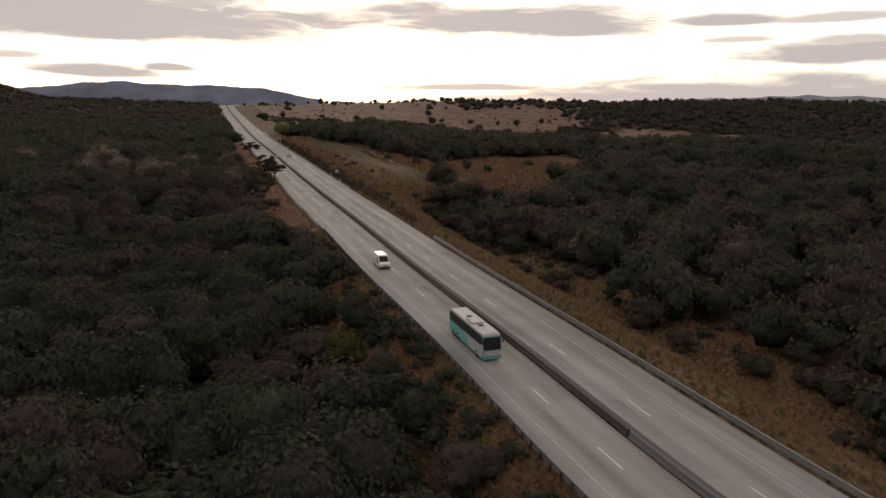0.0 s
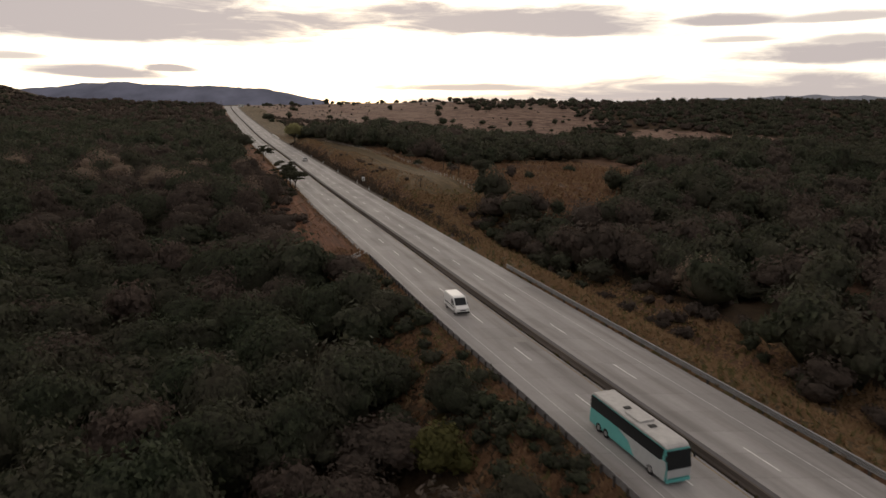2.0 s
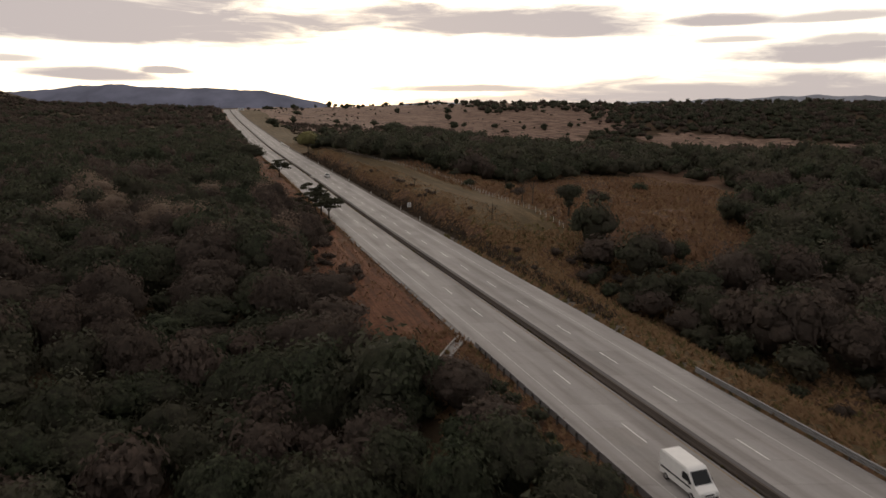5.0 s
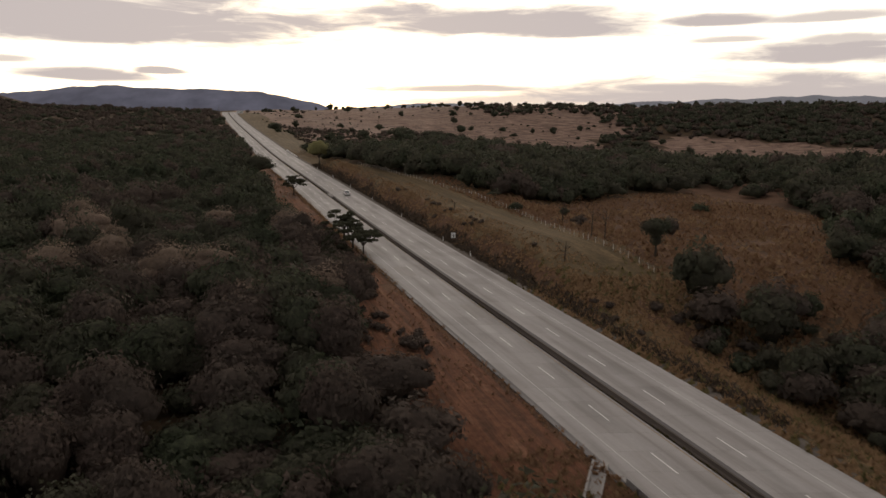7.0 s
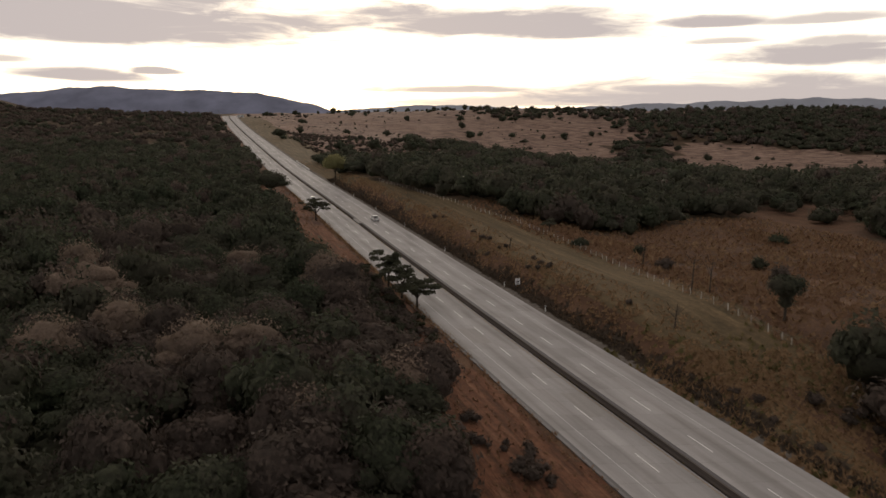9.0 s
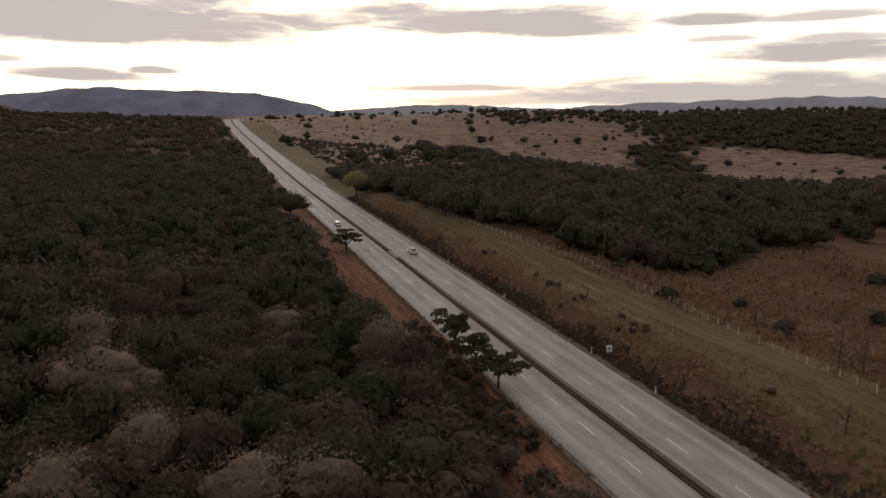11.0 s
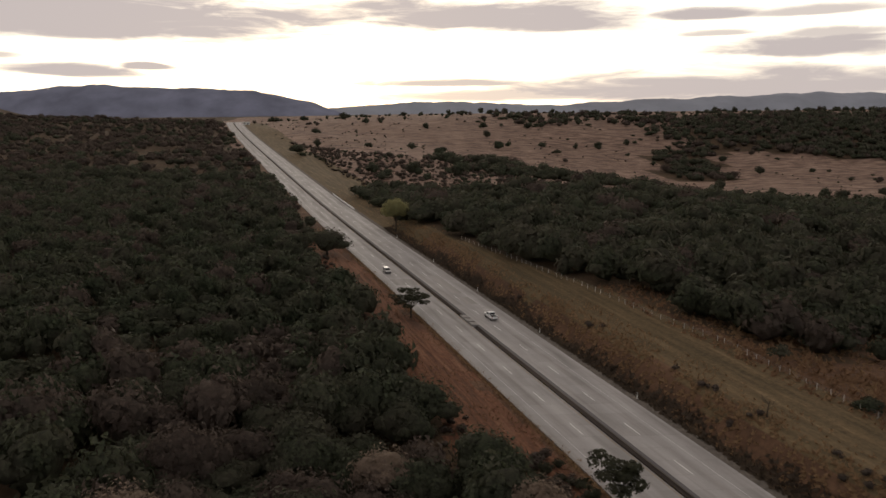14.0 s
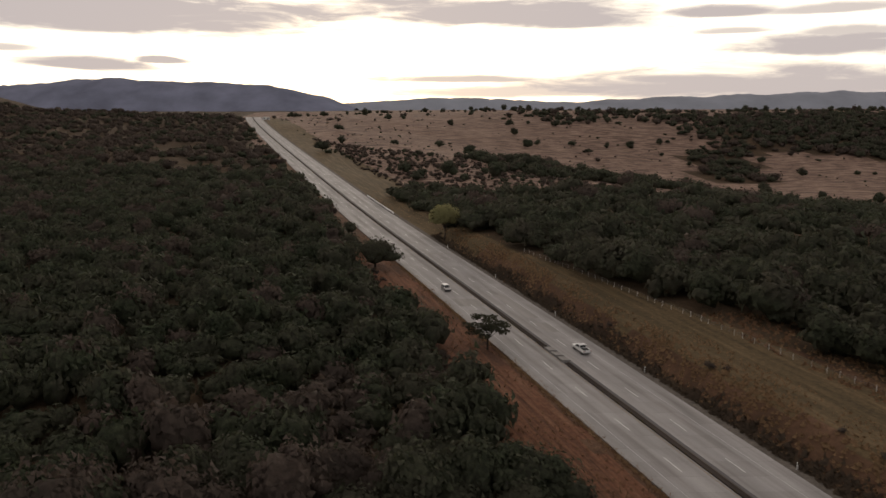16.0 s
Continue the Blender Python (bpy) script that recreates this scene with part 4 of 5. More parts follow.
tufts("grass", 225, 400, 38, 150, 1.35, 54, lambda u, y: np.clip(0.45 + 0.5 * wave(u, y, 14) + 0.4 * wave(u, y, 5), 0.05, 0.9), M_TUFT, 0.45, 1.3, "rough brown grass over the field")
tufts("grass", 390, 640, 14, 28, 1.1, 55, lambda u, y: 0.35 + 0.3 * wave(u, y, 9), M_TUFT, 0.3, 0.7, "short dry grass beside the carriageway")
tufts("weeds", 20, 260, 12.6, 40, 1.1, 56, lambda u, y: 0.4 + 0.4 * wave(u + 30, y, 13), M_TUFT_GREEN, 0.6, 1.3, "green weeds among the embankment grass")
BRUSH = [plant_shape(rng, 1.15, 1.75, 4, 110, 0.17, False, 0.72, fat=1.2) for _ in range(4)]


def brush(name, y0, y1, u0, u1, gap, seed, keep, mat, small, big, label):
    p, u, rng = scatter(y0, y1, u0, u1, gap, seed, keep)
    return spread(name, p, rng.integers(4, size=len(p)), BRUSH, rng.uniform(small, big, len(p)), [mat], rng, label, "shrubs")


tufts("brush", 190, 520, 13.8, 18.6, 0.55, 60, lambda u, y: np.clip(0.85 - 0.3 * (u - 15.6 - 1.3 * wave(u, y, 9)), 0.05, 1), M_BRUSH, 0.6, 1.15, "low dark brush at the foot of the cutting")
tufts("brush", 190, 520, 14.4, 18.0, 1.2, 74, lambda u, y: 0.4 + 0.5 * wave(u, y, 7), M_BRUSH, 1.1, 1.9, "taller dark brush along the foot of the cutting")
tufts("grass", 190, 520, 14.8, 24, 0.7, 59, lambda u, y: 0.4 + 0.35 * wave(u, y, 5), M_TUFT, 0.5, 1.1, "tawny grass above the brush of the cutting")
brush("brush", 215, 430, 18, 24, 2.2, 61, lambda u, y: 0.1 + 0.2 * wave(u, y, 10), M_DRY, 0.4, 1.0, "dry tawny shrubs on the cutting slope")
brush("brush", 30, 165, -19, -13.4, 1.7, 62, lambda u, y: 0.4 + 0.4 * wave(u, y, 12), M_LEAF, 0.6, 1.5, "low green shrubs beside the guard rail")
brush("brush", 180, 500, -31, -24, 2.4, 63, lambda u, y: 0.5 + 0.4 * wave(u, y, 12), M_DRY, 0.6, 1.2, "brown shrubs at the edge of the wood")

brush("brush", 30, 235, 29, 50, 3.2, 64, lambda u, y: 0.14 + 0.25 * wave(u, y, 12), M_DRY, 0.8, 1.9, "dry shrubs below the embankment")
brush("brush", 30, 235, 29, 50, 3.4, 65, lambda u, y: 0.14 + 0.25 * wave(u + 9, y, 14), M_LEAF, 0.8, 2.0, "green shrubs below the embankment")
tufts("grass", 225, 385, 42, 140, 2.0, 66, lambda u, y: 0.75 * (wave(u, y, 17) + 0.6 * wave(u, y, 5) > 0.0), M_RUST, 1.0, 2.3, "rust-brown tussocks in the rough field")
tufts("grass", 225, 385, 40, 140, 3.4, 75, lambda u, y: 0.4 * (wave(u, y, 11) > 0.1), M_TUFT, 1.2, 2.6, "pale tawny tussocks in the rough field")
tufts("grass", 255, 470, -11.6, -9.75, 0.45, 57, lambda u, y: 0.95 * (u < -10.2 - 0.5 * wave(u, y, 5)), M_TUFT, 0.4, 0.85, "pale dry grass creeping over the carriageway edge")


brush("brush", 215, 318, -27, -13, 1.6, 67, lambda u, y: (0.45 + 0.4 * wave(u, y, 8)) * (u < -17 + 3 * (y > 262)), M_DRY, 0.5, 1.3, "brown shrubs round the feet of the thorn trees")
brush("brush", 262, 318, -22, -14, 1.9, 68, lambda u, y: 0.4 + 0.4 * wave(u + 5, y, 8), M_THORN, 0.6, 1.4, "green shrubs round the feet of the thorn trees")
brush("brush", 318, 470, -30, -23, 2.2, 69, lambda u, y: 0.2 + 0.3 * wave(u, y, 11), M_DRY, 0.4, 1.0, "brown shrubs on the red soil verge")

# ---- trees that stand alone
def lone_tree(lobes, height, spread_, cards, size, mat, x, y, label, girth=0.25, seed=1, count=6, core=0.7, turn=0):
    rng = np.random.default_rng(seed)
    tree = tagged(new("tree"), label, "tree")
    v, f, nv = crown_shape(rng, lobes, cards, size, core, ball=BALL)
    tv, tf = limbs(rng, height, spread_, count, girth)
    c, t = new("crown", fast_mesh("crown", v, f, [mat], None, nv)), new("trunk", fast_mesh("trunk", tv, tf, [M_BARK]))
    c.parent = t.parent = tree
    tree.matrix_basis = pose(x, y, float(land(x, y)), 0, 0, turn)
    return tree


def flat_lobes(seed, spread_, height, count):
    """Thin, wide tiers of an umbrella-shaped crown."""
    rng = np.random.default_rng(seed)
    out = []
    for k in range(count):
        a = 2.4 * k
        q = spread_ * math.sqrt((k + 0.4) / count) * (0.8 + 0.28 * math.cos(a - seed)) * rng.uniform(0.8, 1.15)
        out.append(((q * math.cos(a), q * math.sin(a), height * rng.uniform(0.55, 0.97) - 0.14 * q), (rng.uniform(0.8, 1.4), rng.uniform(0.8, 1.4), rng.uniform(0.3, 0.55))))
    return out


lone_tree(flat_lobes(2, 5.8, 7.6, 30), 7.0, 5.2, 2600, 0.22, M_THORN, -101.4, 392.5, "umbrella-shaped thorn tree on the red soil verge", 0.24, 2, 7, 0.0)
lone_tree(flat_lobes(3, 4.8, 8.2, 20), 8.0, 4.6, 2600, 0.22, M_THORN, -71.2, 301.5, "umbrella-shaped thorn tree leaning over the carriageway", 0.26, 3, 7, 0.0)
lone_tree(flat_lobes(4, 4.8, 7.0, 20), 6.8, 4.6, 2600, 0.22, M_THORN, -67.8, 291.0, "flat-topped thorn tree beside the road edge", 0.25, 4, 7, 0.0)
lone_tree(flat_lobes(5, 4.6, 6.2, 19), 6.0, 4.4, 2600, 0.22, M_THORN, -64.5, 283.5, "low flat-topped thorn tree beside the road edge", 0.22, 5, 7, 0.0)
rng = np.random.default_rng(70)
lone_tree(round_lobes(rng, 7.6, 10.0, 12, 0.9), 9.0, 6.0, 3000, 0.3, M_LEAF, -132.2, 466.0, "large dense dark tree overhanging the road", 0.4, 6)
lone_tree([((0, 0, 8.8), (5.0, 5.0, 3.9)), ((2.6, 1.6, 7.8), (3.0, 3.0, 2.6)), ((-2.7, -1.3, 8.0), (3.0, 3.0, 2.6)), ((0.3, -2.2, 10.2), (3.1, 3.1, 2.5)), ((-1.5, 2.0, 10.4), (2.6, 2.6, 2.2))], 11.0, 4.6, 3000, 0.36, M_PALE, -109.6, 510.0, "round pale yellow-green tree on a slim trunk beside the road", 0.3, 7)
lone_tree([((0, 0, 3.4), (1.3, 1.3, 1.5)), ((0, 0, 5.6), (2.5, 2.5, 2.0)), ((1.7, 0.5, 6.2), (1.7, 1.7, 1.4)), ((-1.7, -0.6, 6.3), (1.8, 1.8, 1.3)), ((0.2, 1.4, 6.7), (1.6, 1.6, 1.0)), ((-0.3, -1.4, 6.6), (1.6, 1.6, 1.0))], 6.8, 2.6, 2600, 0.2, M_LEAF, -2.0, 259.5, "dark tree with a crown widening upward in the field", 0.3, 8)
lone_tree(round_lobes(rng, 3.4, 4.4, 6), 4.2, 3.0, 800, 0.34, M_OLIVE, -170.0, 568.0, "yellow-green bush at the wood's edge", 0.2, 9)
lone_tree(flat_lobes(8, 2.4, 3.2, 8), 3.0, 2.2, 350, 0.26, M_LEAF, -28.2, 346.0, "small dark thorn tree behind the fence", 0.14, 10, 5, 0.0)
lone_tree(round_lobes(rng, 2.2, 2.4, 5), 2.2, 1.8, 420, 0.26, M_LEAF, -23.9, 323.0, "rounded dark bush behind the fence", 0.12, 11)
lone_tree(round_lobes(rng, 7.0, 9.0, 8), 9.0, 6.0, 900, 0.7, M_LEAF, -211.5, 880.0, "dark spreading tree alone on the slope", 0.4, 12)
lone_tree(round_lobes(rng, 5.5, 8.0, 7), 8.0, 5.0, 700, 0.7, M_LEAF, -84.0, 900.0, "dark tree alone on the plateau", 0.4, 13)
lone_tree(round_lobes(rng, 5.5, 7.5, 7), 8.0, 5.0, 700, 0.7, M_LEAF, -20.0, 930.0, "dark tree alone on the plateau", 0.4, 14)

for x, y, r, h, s_ in ((-123, 269, 6.6, 10.5, 31), (-109, 250, 4.4, 9.2, 32), (-94.5, 239.5, 4.6, 9.6, 33), (-87.0, 240.5, 4.4, 9.3, 34), (-65, 230, 4.0, 8.2, 35), (-114, 238, 4.4, 9.0, 36), (-84, 293, 4.6, 8.6, 37), (-133, 287, 5.0, 9.6, 38),
                       (-75, 217, 4.0, 8.2, 39), (34, 165, 4.2, 8.0, 40), (-104, 305, 4.2, 8.4, 41), (-148, 262, 4.6, 9.2, 42)):
    rng = np.random.default_rng(s_)
    r, h = r * 1.12, h + 1.6
    lone_tree(round_lobes(rng, r, h, 14, 0.95), h, r * 0.8, 3600, 0.19, M_TAN, x, y, "large pale brown half-bare tree rising above the wood", 0.3, s_, 6, 0.86, 40 * s_)
rng = np.random.default_rng(71)
lone_tree(round_lobes(rng, 3.1, 6.0, 8), 5.6, 2.6, 1700, 0.2, M_OLIVE, -14.2, 100.3, "yellow-green bushy tree below the guard rail", 0.2, 43)


def snag(x, y, h, seed):
    rng = np.random.default_rng(seed)
    tree = tagged(new("dead_tree"), "leafless dead tree with twisted dark limbs", "tree")
    shapes = [trunk_shape([(0, 0, -0.3, 0.16), (0.15, 0.05, h * 0.5, 0.12), (0.3, -0.1, h, 0.04)], 5)]
    for k in range(6):
        a, z0 = rng.uniform(0, 6.28), h * rng.uniform(0.35, 0.85)
        q = h * rng.uniform(0.2, 0.42)
        shapes.append(trunk_shape([(0.15, 0, z0, 0.07), (q * 0.6 * math.cos(a), q * 0.6 * math.sin(a), z0 + q * 0.5, 0.05), (q * math.cos(a), q * math.sin(a), z0 + q * 1.1, 0.015)], 4))
    v, f = merge(shapes)
    t = new("trunk", fast_mesh("trunk", v, f, [M_BARK]))
    t.parent = tree
    tree.location = (x, y, float(land(x, y)))


for x, y, h, s_ in ((-11.5, 277.5, 7.0, 1), (-9.0, 275.0, 6.6, 2), (-21.0, 258.1, 4.4, 3), (-42.0, 321.5, 2.8, 4), (-14.0, 302.0, 4.6, 5)):
    snag(x, y, h, s_)


# ---------------------------------------------------------------- fence, sign, markers
FENCE_Y, FENCE_U = (250, 259, 281, 321, 357, 393, 434, 470), (38, 38, 37.2, 40.4, 41, 36, 31.7, 27.5)
fence = tagged(new("fence"), "wire fence with whitewashed wooden posts across the pasture", "fence")
bm = bmesh.new()
bmesh.ops.create_cone(bm, cap_ends=True, segments=7, radius1=0.06, radius2=0.05, depth=1.5)
post = part("post", bm, M_WOOD, fence)
rng = np.random.default_rng(80)
tops = []
for i, y in enumerate(np.arange(251, 470, 2.9) + rng.uniform(-0.7, 0.7, 76)[:len(np.arange(251, 470, 2.9))]):
    x = float(road_x(y)) + float(np.interp(y, FENCE_Y, FENCE_U))
    ob = post if i == 0 else new("post", post.data)
    ob.parent = fence
    z = float(land(x, y))
    ob.matrix_basis = pose(x, y, z + 0.55, rng.uniform(-5, 5), rng.uniform(-5, 5), 0) @ Matrix.Scale(rng.uniform(0.85, 1.15), 4, (0, 0, 1))
    tops.append((x, y, z))
for h in (0.45, 0.85, 1.2):
    v = [(x + dx, y, z + h + dz) for x, y, z in tops for dx, dz in ((-0.012, 0), (0.012, 0), (0, 0.02))]
    f = [(3 * i + j, 3 * i + (j + 1) % 3, 3 * i + 3 + (j + 1) % 3, 3 * i + 3 + j) for i in range(len(tops) - 1) for j in range(3)]
    mesh_ob("wire", v, f, M_WIRE, fence)


def box(name, size, at, mat, parent, bevel=0.02, label="", turn=(0, 0, 0)):
    bm = bmesh.new()
    bmesh.ops.create_cube(bm, size=1, matrix=pose(*at, *turn) @ Matrix.Diagonal((*size, 1)))
    if bevel:
        bmesh.ops.bevel(bm, geom=bm.edges[:], offset=bevel, segments=2, affect="EDGES")
    return part(name, bm, mat, parent, label)


sign = tagged(new("road_sign"), "white square road sign with a dark symbol on two posts", "sign")
box("panel", (1.2, 0.04, 1.45), (0, 0, 2.35), M_PAINT, sign, 0.008)
for a in (-0.35, 0.35):
    box("post", (0.07, 0.07, 2.4), (a, 0.07, 0.9), M_POST, sign, 0.01)
for nm, size, at in (("border", (1.12, 0.008, 0.05), (0, -0.024, 3.02)), ("border", (1.12, 0.008, 0.05), (0, -0.024, 1.68)), ("border", (0.05, 0.008, 1.29), (-0.535, -0.024, 2.35)), ("border", (0.05, 0.008, 1.29), (0.535, -0.024, 2.35)),
                     ("symbol", (0.16, 0.01, 0.62), (0, -0.025, 2.4)), ("symbol", (0.14, 0.01, 0.3), (0.22, -0.025, 2.3)), ("symbol", (0.14, 0.01, 0.3), (-0.22, -0.025, 2.3)), ("symbol", (0.6, 0.01, 0.1), (0, -0.025, 1.9))):
    box(nm, size, at, M_BLACK, sign, 0)
sign.matrix_basis = pose(-42.7, 297.5, float(land(-42.7, 297.5)) - 0.5, 0, 0, 12)

marker = tagged(new("marker_post"), "short white roadside marker post with a dark band", "marker", "roadside markers")
bm = bmesh.new()
bmesh.ops.create_cone(bm, cap_ends=True, segments=8, radius1=0.1, radius2=0.09, depth=1.15, matrix=pose(0, 0, 0.5))
part("post", bm, M_PAINT, marker)
bm = bmesh.new()
bmesh.ops.create_cone(bm, cap_ends=True, segments=8, radius1=0.104, radius2=0.102, depth=0.16, matrix=pose(0, 0, 0.86))
part("band", bm, M_BLACK, marker)
for i, y in enumerate((281, 300.5, 340, 379, 417, 455, 498)):
    x = float(road_x(y)) + 13.2
    m = pose(x, y, float(land(x, y)))
    if i == 0:
        marker.matrix_basis = m
    else:
        copy_thing(marker, m)


# ---------------------------------------------------------------- vehicles
def side_form(name, points, width, mat, parent, bevel=0.06, label="", x=0.0):
    """A side outline of (along, up) points drawn across the vehicle's width, its edges rounded."""
    bm = bmesh.new()
    a = [bm.verts.new((x - width / 2, y, z)) for y, z in points]
    b_ = [bm.verts.new((x + width / 2, y, z)) for y, z in points]
    bm.faces.new(a)
    bm.faces.new(b_[::-1])
    for i in range(len(points)):
        j = (i + 1) % len(points)
        bm.faces.new((a[j], a[i], b_[i], b_[j]))
    if bevel:
        bmesh.ops.bevel(bm, geom=bm.edges[:], offset=bevel, segments=2, affect="EDGES")
    return part(name, bm, mat, parent, label)


def wheel(parent, x, y, r, w):
    bm = bmesh.new()
    bmesh.ops.create_cone(bm, cap_ends=True, segments=20, radius1=r, radius2=r, depth=w, matrix=pose(x, y, r, 0, 90, 0))
    bmesh.ops.bevel(bm, geom=[e for e in bm.edges if e.is_boundary or len(e.link_faces) == 2 and any(len(q.verts) > 4 for q in e.link_faces)], offset=0.04, segments=2, affect="EDGES")
    tyre = part("wheel", bm, M_TYRE, parent)
    bm = bmesh.new()
    bmesh.ops.create_cone(bm, cap_ends=True, segments=16, radius1=r * 0.6, radius2=r * 0.5, depth=w * 1.03 + 0.02, matrix=pose(x, y, r, 0, 90 if x > 0 else -90, 0))
    part("rim", bm, M_RIM, tyre)


def stand(thing, u, y, oncoming):
    dx, dz = float(road_x(y + 1) - road_x(y - 1)) / 2, float(road_z(y + 1) - road_z(y - 1)) / 2
    yaw, grade = math.degrees(math.atan2(-dx, 1)), math.degrees(math.atan(dz))
    thing.matrix_basis = pose(float(road_x(y)) + u, y, float(road_z(y)) + 0.005, 0, 0, yaw) @ pose(0, 0, 0, grade) @ pose(0, 0, 0, 0, 0, 180 if oncoming else 0)


bus = tagged(new("coach"), "teal and white intercity coach driving on the concrete carriageway", "bus")
side_form("body", [(-6.2, 0.35), (6.0, 0.35), (6.25, 0.6), (6.3, 1.5), (6.0, 3.2), (5.9, 3.34), (-6.15, 3.34), (-6.25, 3.2), (-6.3, 0.6)], 2.55, M_TEAL, bus, 0.1)
side_form("roof", [(-6.2, 3.3), (5.98, 3.3), (5.7, 3.55), (5.2, 3.6), (-5.9, 3.6), (-6.15, 3.5)], 2.5, M_GREY, bus, 0.09, "pale grey dusty roof")
for s_ in (-1, 1):
    side_form("side_window", [(-6.15, 2.0), (5.2, 2.1), (5.6, 2.3), (5.75, 3.28), (-6.15, 3.3)], 0.02, M_GLASS, bus, 0, "long dark tinted side glazing", 1.28 * s_)
    side_form("side_panel", [(1.6, 0.45), (6.0, 0.45), (6.2, 1.6), (6.1, 2.25), (5.6, 2.28), (5.2, 2.08), (3.2, 2.06), (-1.2, 2.04), (0.6, 1.5)], 0.02, M_SILVER, bus, 0, "silver-grey swept side panel", 1.28 * s_)
    box("mirror", (0.2, 0.16, 0.5), (1.45 * s_, 6.35, 2.75), M_BLACK, bus, 0.04)
    box("headlight", (0.5, 0.06, 0.22), (0.9 * s_, 6.29, 0.95), M_LAMP, bus, 0.02)
    for y in (4.0, -3.2, -4.5):
        wheel(bus, 1.14 * s_, y, 0.5, 0.3)
side_form("windscreen", [(6.31, 1.6), (6.35, 1.6), (6.09, 3.2), (6.02, 3.2)], 2.42, M_GLASS, bus, 0)
side_form("front_panel", [(6.28, 0.8), (6.34, 0.8), (6.36, 1.56), (6.3, 1.56)], 2.4, M_SILVER, bus, 0)
box("bumper", (2.5, 0.14, 0.34), (0, 6.28, 0.5), M_TEAL, bus, 0.05)
for y in (-1.8, 2.2):
    box("roof_hatch", (0.7, 0.55, 0.1), (0, y, 3.64), M_BLACK, bus, 0.03)
box("air_conditioner", (1.7, 2.4, 0.2), (0, 0.2, 3.66), M_GREY, bus, 0.06)
stand(bus, -6.0, 97.0, True)

van = tagged(new("van"), "white high-roofed delivery van driving on the carriageway", "van")
side_form("body", [(-2.9, 0.35), (2.7, 0.35), (2.85, 0.55), (2.8, 1.05), (1.9, 1.35), (1.15, 2.3), (0.8, 2.5), (-2.8, 2.55), (-2.95, 2.3)], 2.0, M_PAINT, van, 0.09)
side_form("windscreen", [(1.93, 1.36), (1.97, 1.38), (1.2, 2.3), (1.16, 2.28)], 1.7, M_GLASS, van, 0)
for s_ in (-1, 1):
    side_form("door_window", [(0.35, 1.4), (1.65, 1.4), (1.1, 2.05), (0.35, 2.05)], 0.02, M_GLASS, van, 0, "dark door glass", 1.0 * s_)
    side_form("side_stripe", [(-2.7, 0.95), (1.6, 0.95), (1.6, 1.1), (-2.7, 1.15)], 0.015, M_BLACK, van, 0, "dark stripe along the side", 1.0 * s_)
    box("mirror", (0.2, 0.12, 0.28), (1.12 * s_, 1.55, 1.5), M_BLACK, van, 0.03)
    box("headlight", (0.36, 0.08, 0.24), (0.72 * s_, 2.8, 0.92), M_LAMP, van, 0.03)
    for y in (1.75, -1.85):
        wheel(van, 0.9 * s_, y, 0.35, 0.24)
box("bumper", (1.95, 0.16, 0.3), (0, 2.82, 0.48), M_BLACK, van, 0.05)
box("grille", (0.9, 0.05, 0.16), (0, 2.85, 0.85), M_BLACK, van, 0.01)
stand(van, -6.3, 140, True)

pickup = tagged(new("pickup_truck"), "white crew-cab pickup truck with an empty black bed", "pickup")
side_form("body", [(-2.6, 0.5), (2.5, 0.45), (2.65, 0.7), (2.6, 1.0), (1.2, 1.12), (-2.65, 1.1), (-2.68, 0.7)], 1.85, M_PAINT, pickup, 0.08)
side_form("cab", [(-0.75, 1.08), (1.25, 1.1), (0.5, 1.72), (0.2, 1.8), (-0.45, 1.8), (-0.62, 1.7)], 1.68, M_PAINT, pickup, 0.08)
side_form("windscreen", [(1.2, 1.13), (1.24, 1.15), (0.56, 1.7), (0.5, 1.7)], 1.5, M_GLASS, pickup, 0)
side_form("rear_window", [(-0.78, 1.2), (-0.74, 1.2), (-0.64, 1.65), (-0.68, 1.65)], 1.4, M_GLASS, pickup, 0)
box("bed", (1.5, 1.6, 0.1), (0, -1.72, 1.08), M_BLACK, pickup, 0.02, "black lined load bed")
for s_ in (-1, 1):
    side_form("door_window", [(-0.5, 1.16), (1.0, 1.16), (0.45, 1.66), (-0.45, 1.68)], 0.02, M_GLASS, pickup, 0, "", 0.85 * s_)
    box("bed_rail", (0.12, 1.8, 0.1), (0.86 * s_, -1.72, 1.14), M_PAINT, pickup, 0.03)
    box("tail_light", (0.16, 0.06, 0.36), (0.8 * s_, -2.68, 0.9), M_RED, pickup, 0.02)
    box("mirror", (0.18, 0.1, 0.16), (0.98 * s_, 0.85, 1.2), M_BLACK, pickup, 0.03)
    for y in (1.65, -1.6):
        wheel(pickup, 0.8 * s_, y, 0.38, 0.25)
box("tailgate", (1.5, 0.08, 0.5), (0, -2.66, 0.9), M_PAINT, pickup, 0.03)
box("rear_bumper", (1.7, 0.16, 0.18), (0, -2.7, 0.56), M_RIM, pickup, 0.04)
stand(pickup, 6.4, 391, False)

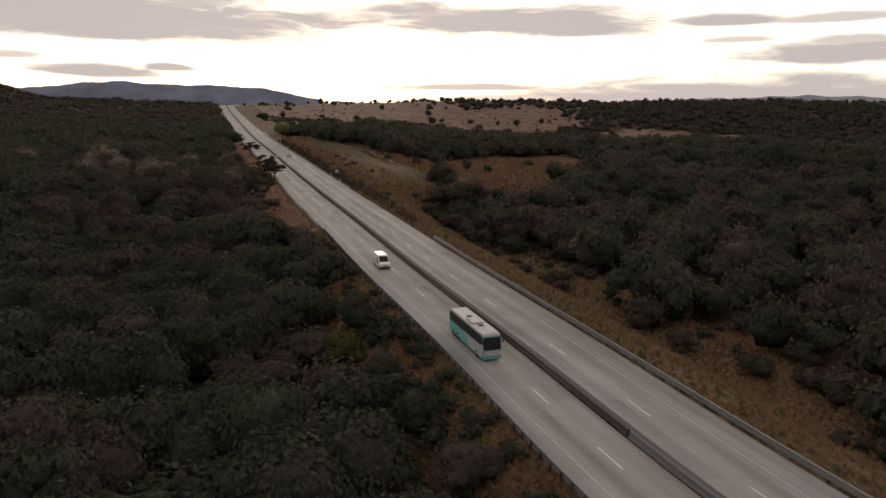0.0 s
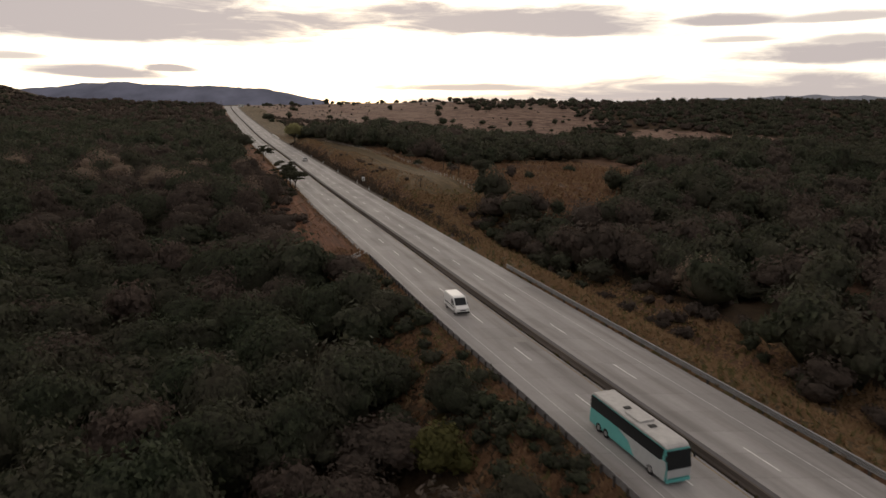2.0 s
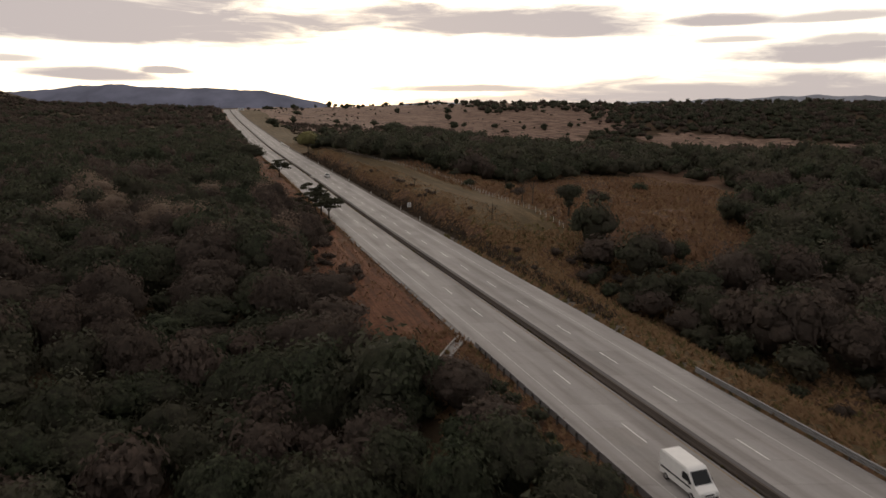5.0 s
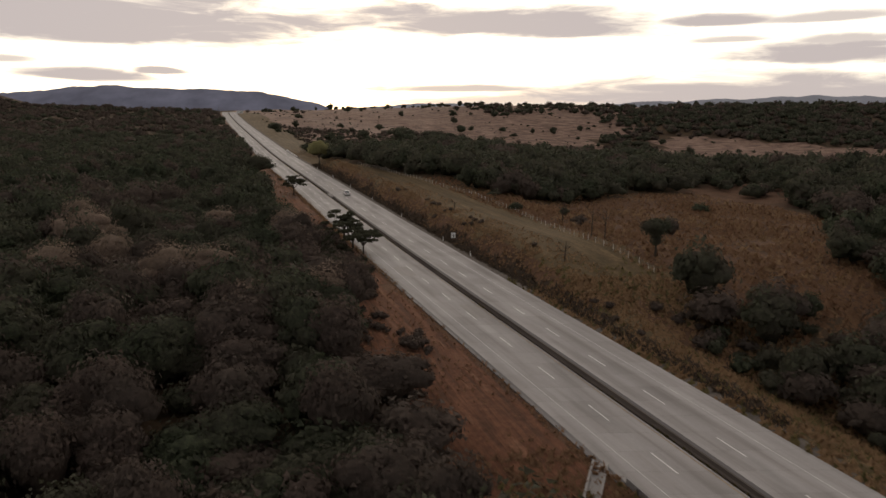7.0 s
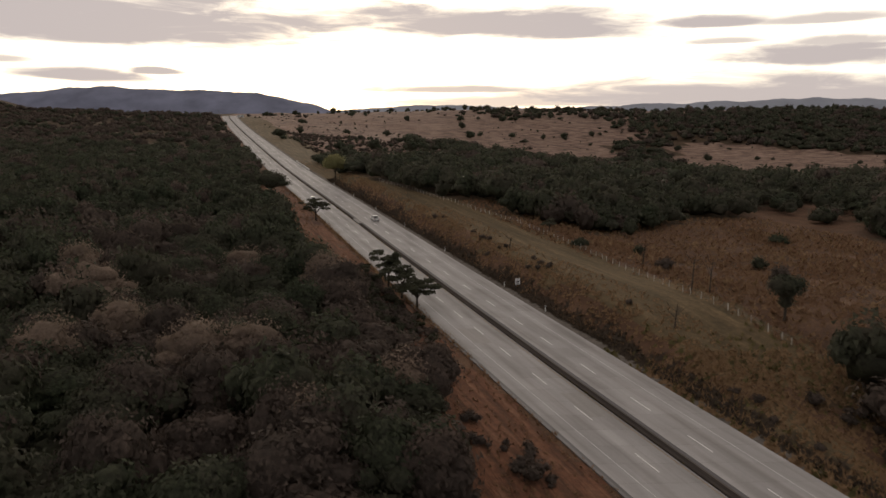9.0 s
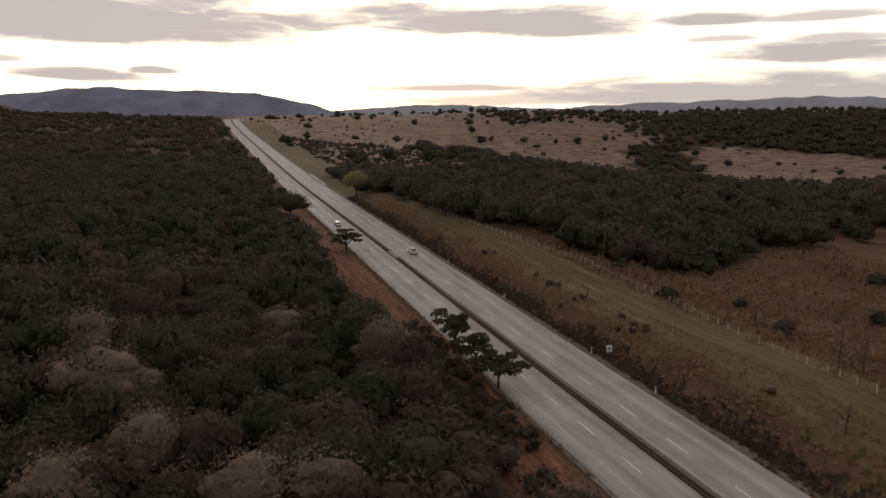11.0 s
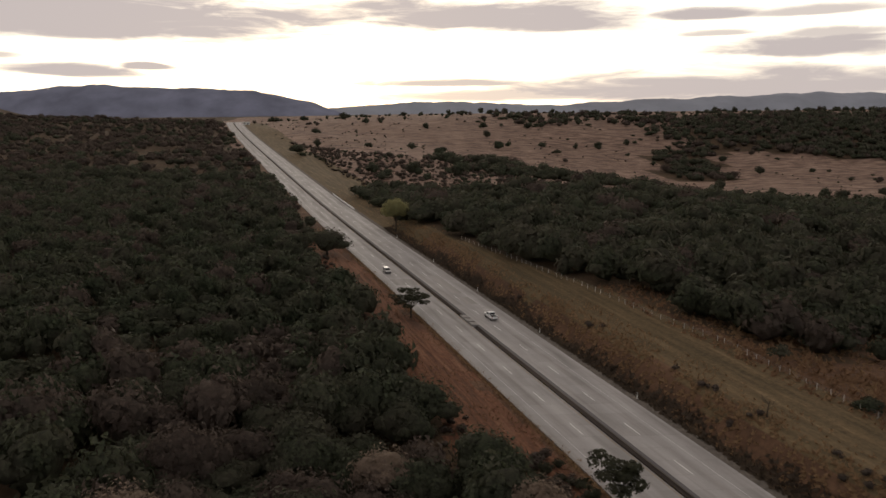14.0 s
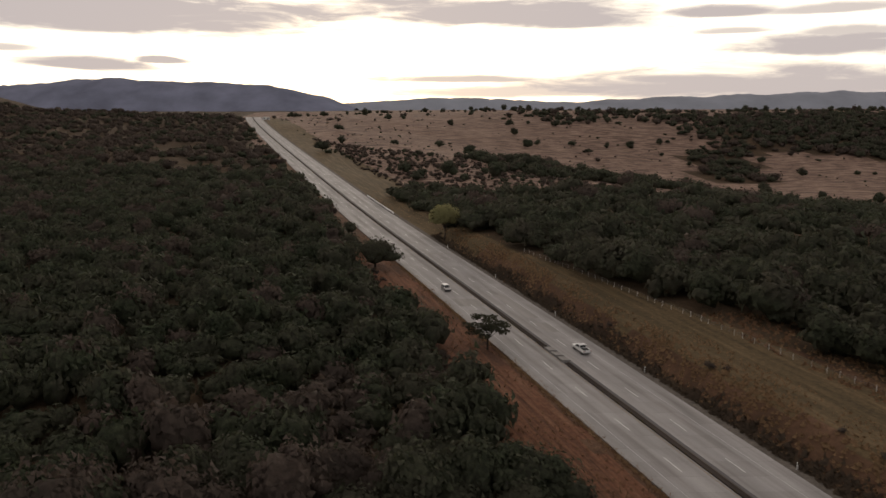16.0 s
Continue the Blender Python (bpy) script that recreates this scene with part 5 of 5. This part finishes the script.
car = tagged(new("car"), "small white estate car driving on the carriageway", "car")
side_form("body", [(-2.1, 0.35), (2.0, 0.35), (2.15, 0.55), (2.1, 0.85), (1.1, 1.0), (-2.1, 1.02), (-2.2, 0.7)], 1.75, M_GREY, car, 0.08)
side_form("cabin", [(-2.05, 1.0), (1.15, 1.0), (0.45, 1.55), (0.2, 1.62), (-1.7, 1.62), (-1.95, 1.5)], 1.55, M_PAINT, car, 0.08)
side_form("windscreen", [(1.12, 1.02), (1.17, 1.04), (0.48, 1.56), (0.42, 1.54)], 1.4, M_GLASS, car, 0)
for s_ in (-1, 1):
    side_form("side_window", [(-1.8, 1.08), (0.9, 1.08), (0.4, 1.48), (-1.75, 1.5)], 0.02, M_GLASS, car, 0, "", 0.78 * s_)
    box("headlight", (0.34, 0.08, 0.16), (0.62 * s_, 2.1, 0.75), M_LAMP, car, 0.02)
    for y in (1.35, -1.3):
        wheel(car, 0.78 * s_, y, 0.32, 0.2)
box("bumper", (1.7, 0.14, 0.24), (0, 2.1, 0.46), M_BLACK, car, 0.05)
stand(car, -6.5, 441, True)

# ---------------------------------------------------------------- by the crest of the road
hut = tagged(new("roadside_building"), "small white flat-roofed building beside the crest of the road", "building")
hx, hy = float(road_x(1268)) + 17.0, 1268.0
box("wall", (9.0, 5.0, 3.4), (0, 0, 1.5), M_PAINT, hut, 0.04)
box("roof", (9.8, 5.8, 0.25), (0, 0, 3.32), M_GREY, hut, 0.04)
box("door", (1.0, 0.08, 2.0), (1.5, -2.52, 1.0), M_BLACK, hut, 0.02)
for a in (-2.6, 3.2):
    box("window", (1.3, 0.08, 1.0), (a, -2.52, 1.8), M_GLASS, hut, 0.02)
hut.matrix_basis = pose(hx, hy, float(land(hx, hy)), 0, 0, 15)
pole = tagged(new("lamp_pole"), "tall thin grey pole at the roadside crest", "pole", "poles at the crest")
bm = bmesh.new()
bmesh.ops.create_cone(bm, cap_ends=True, segments=8, radius1=0.2, radius2=0.1, depth=11, matrix=pose(0, 0, 5.3))
part("mast", bm, M_STEEL, pole)
box("arm", (2.2, 0.14, 0.14), (1.0, 0, 10.7), M_STEEL, pole, 0.02)
for i, (u_, y) in enumerate(((-15.5, 1225), (-16, 1262), (-15, 1190))):
    x = float(road_x(y)) + u_
    m = pose(x, y, float(land(x, y)))
    if i == 0:
        pole.matrix_basis = m
    else:
        copy_thing(pole, m)
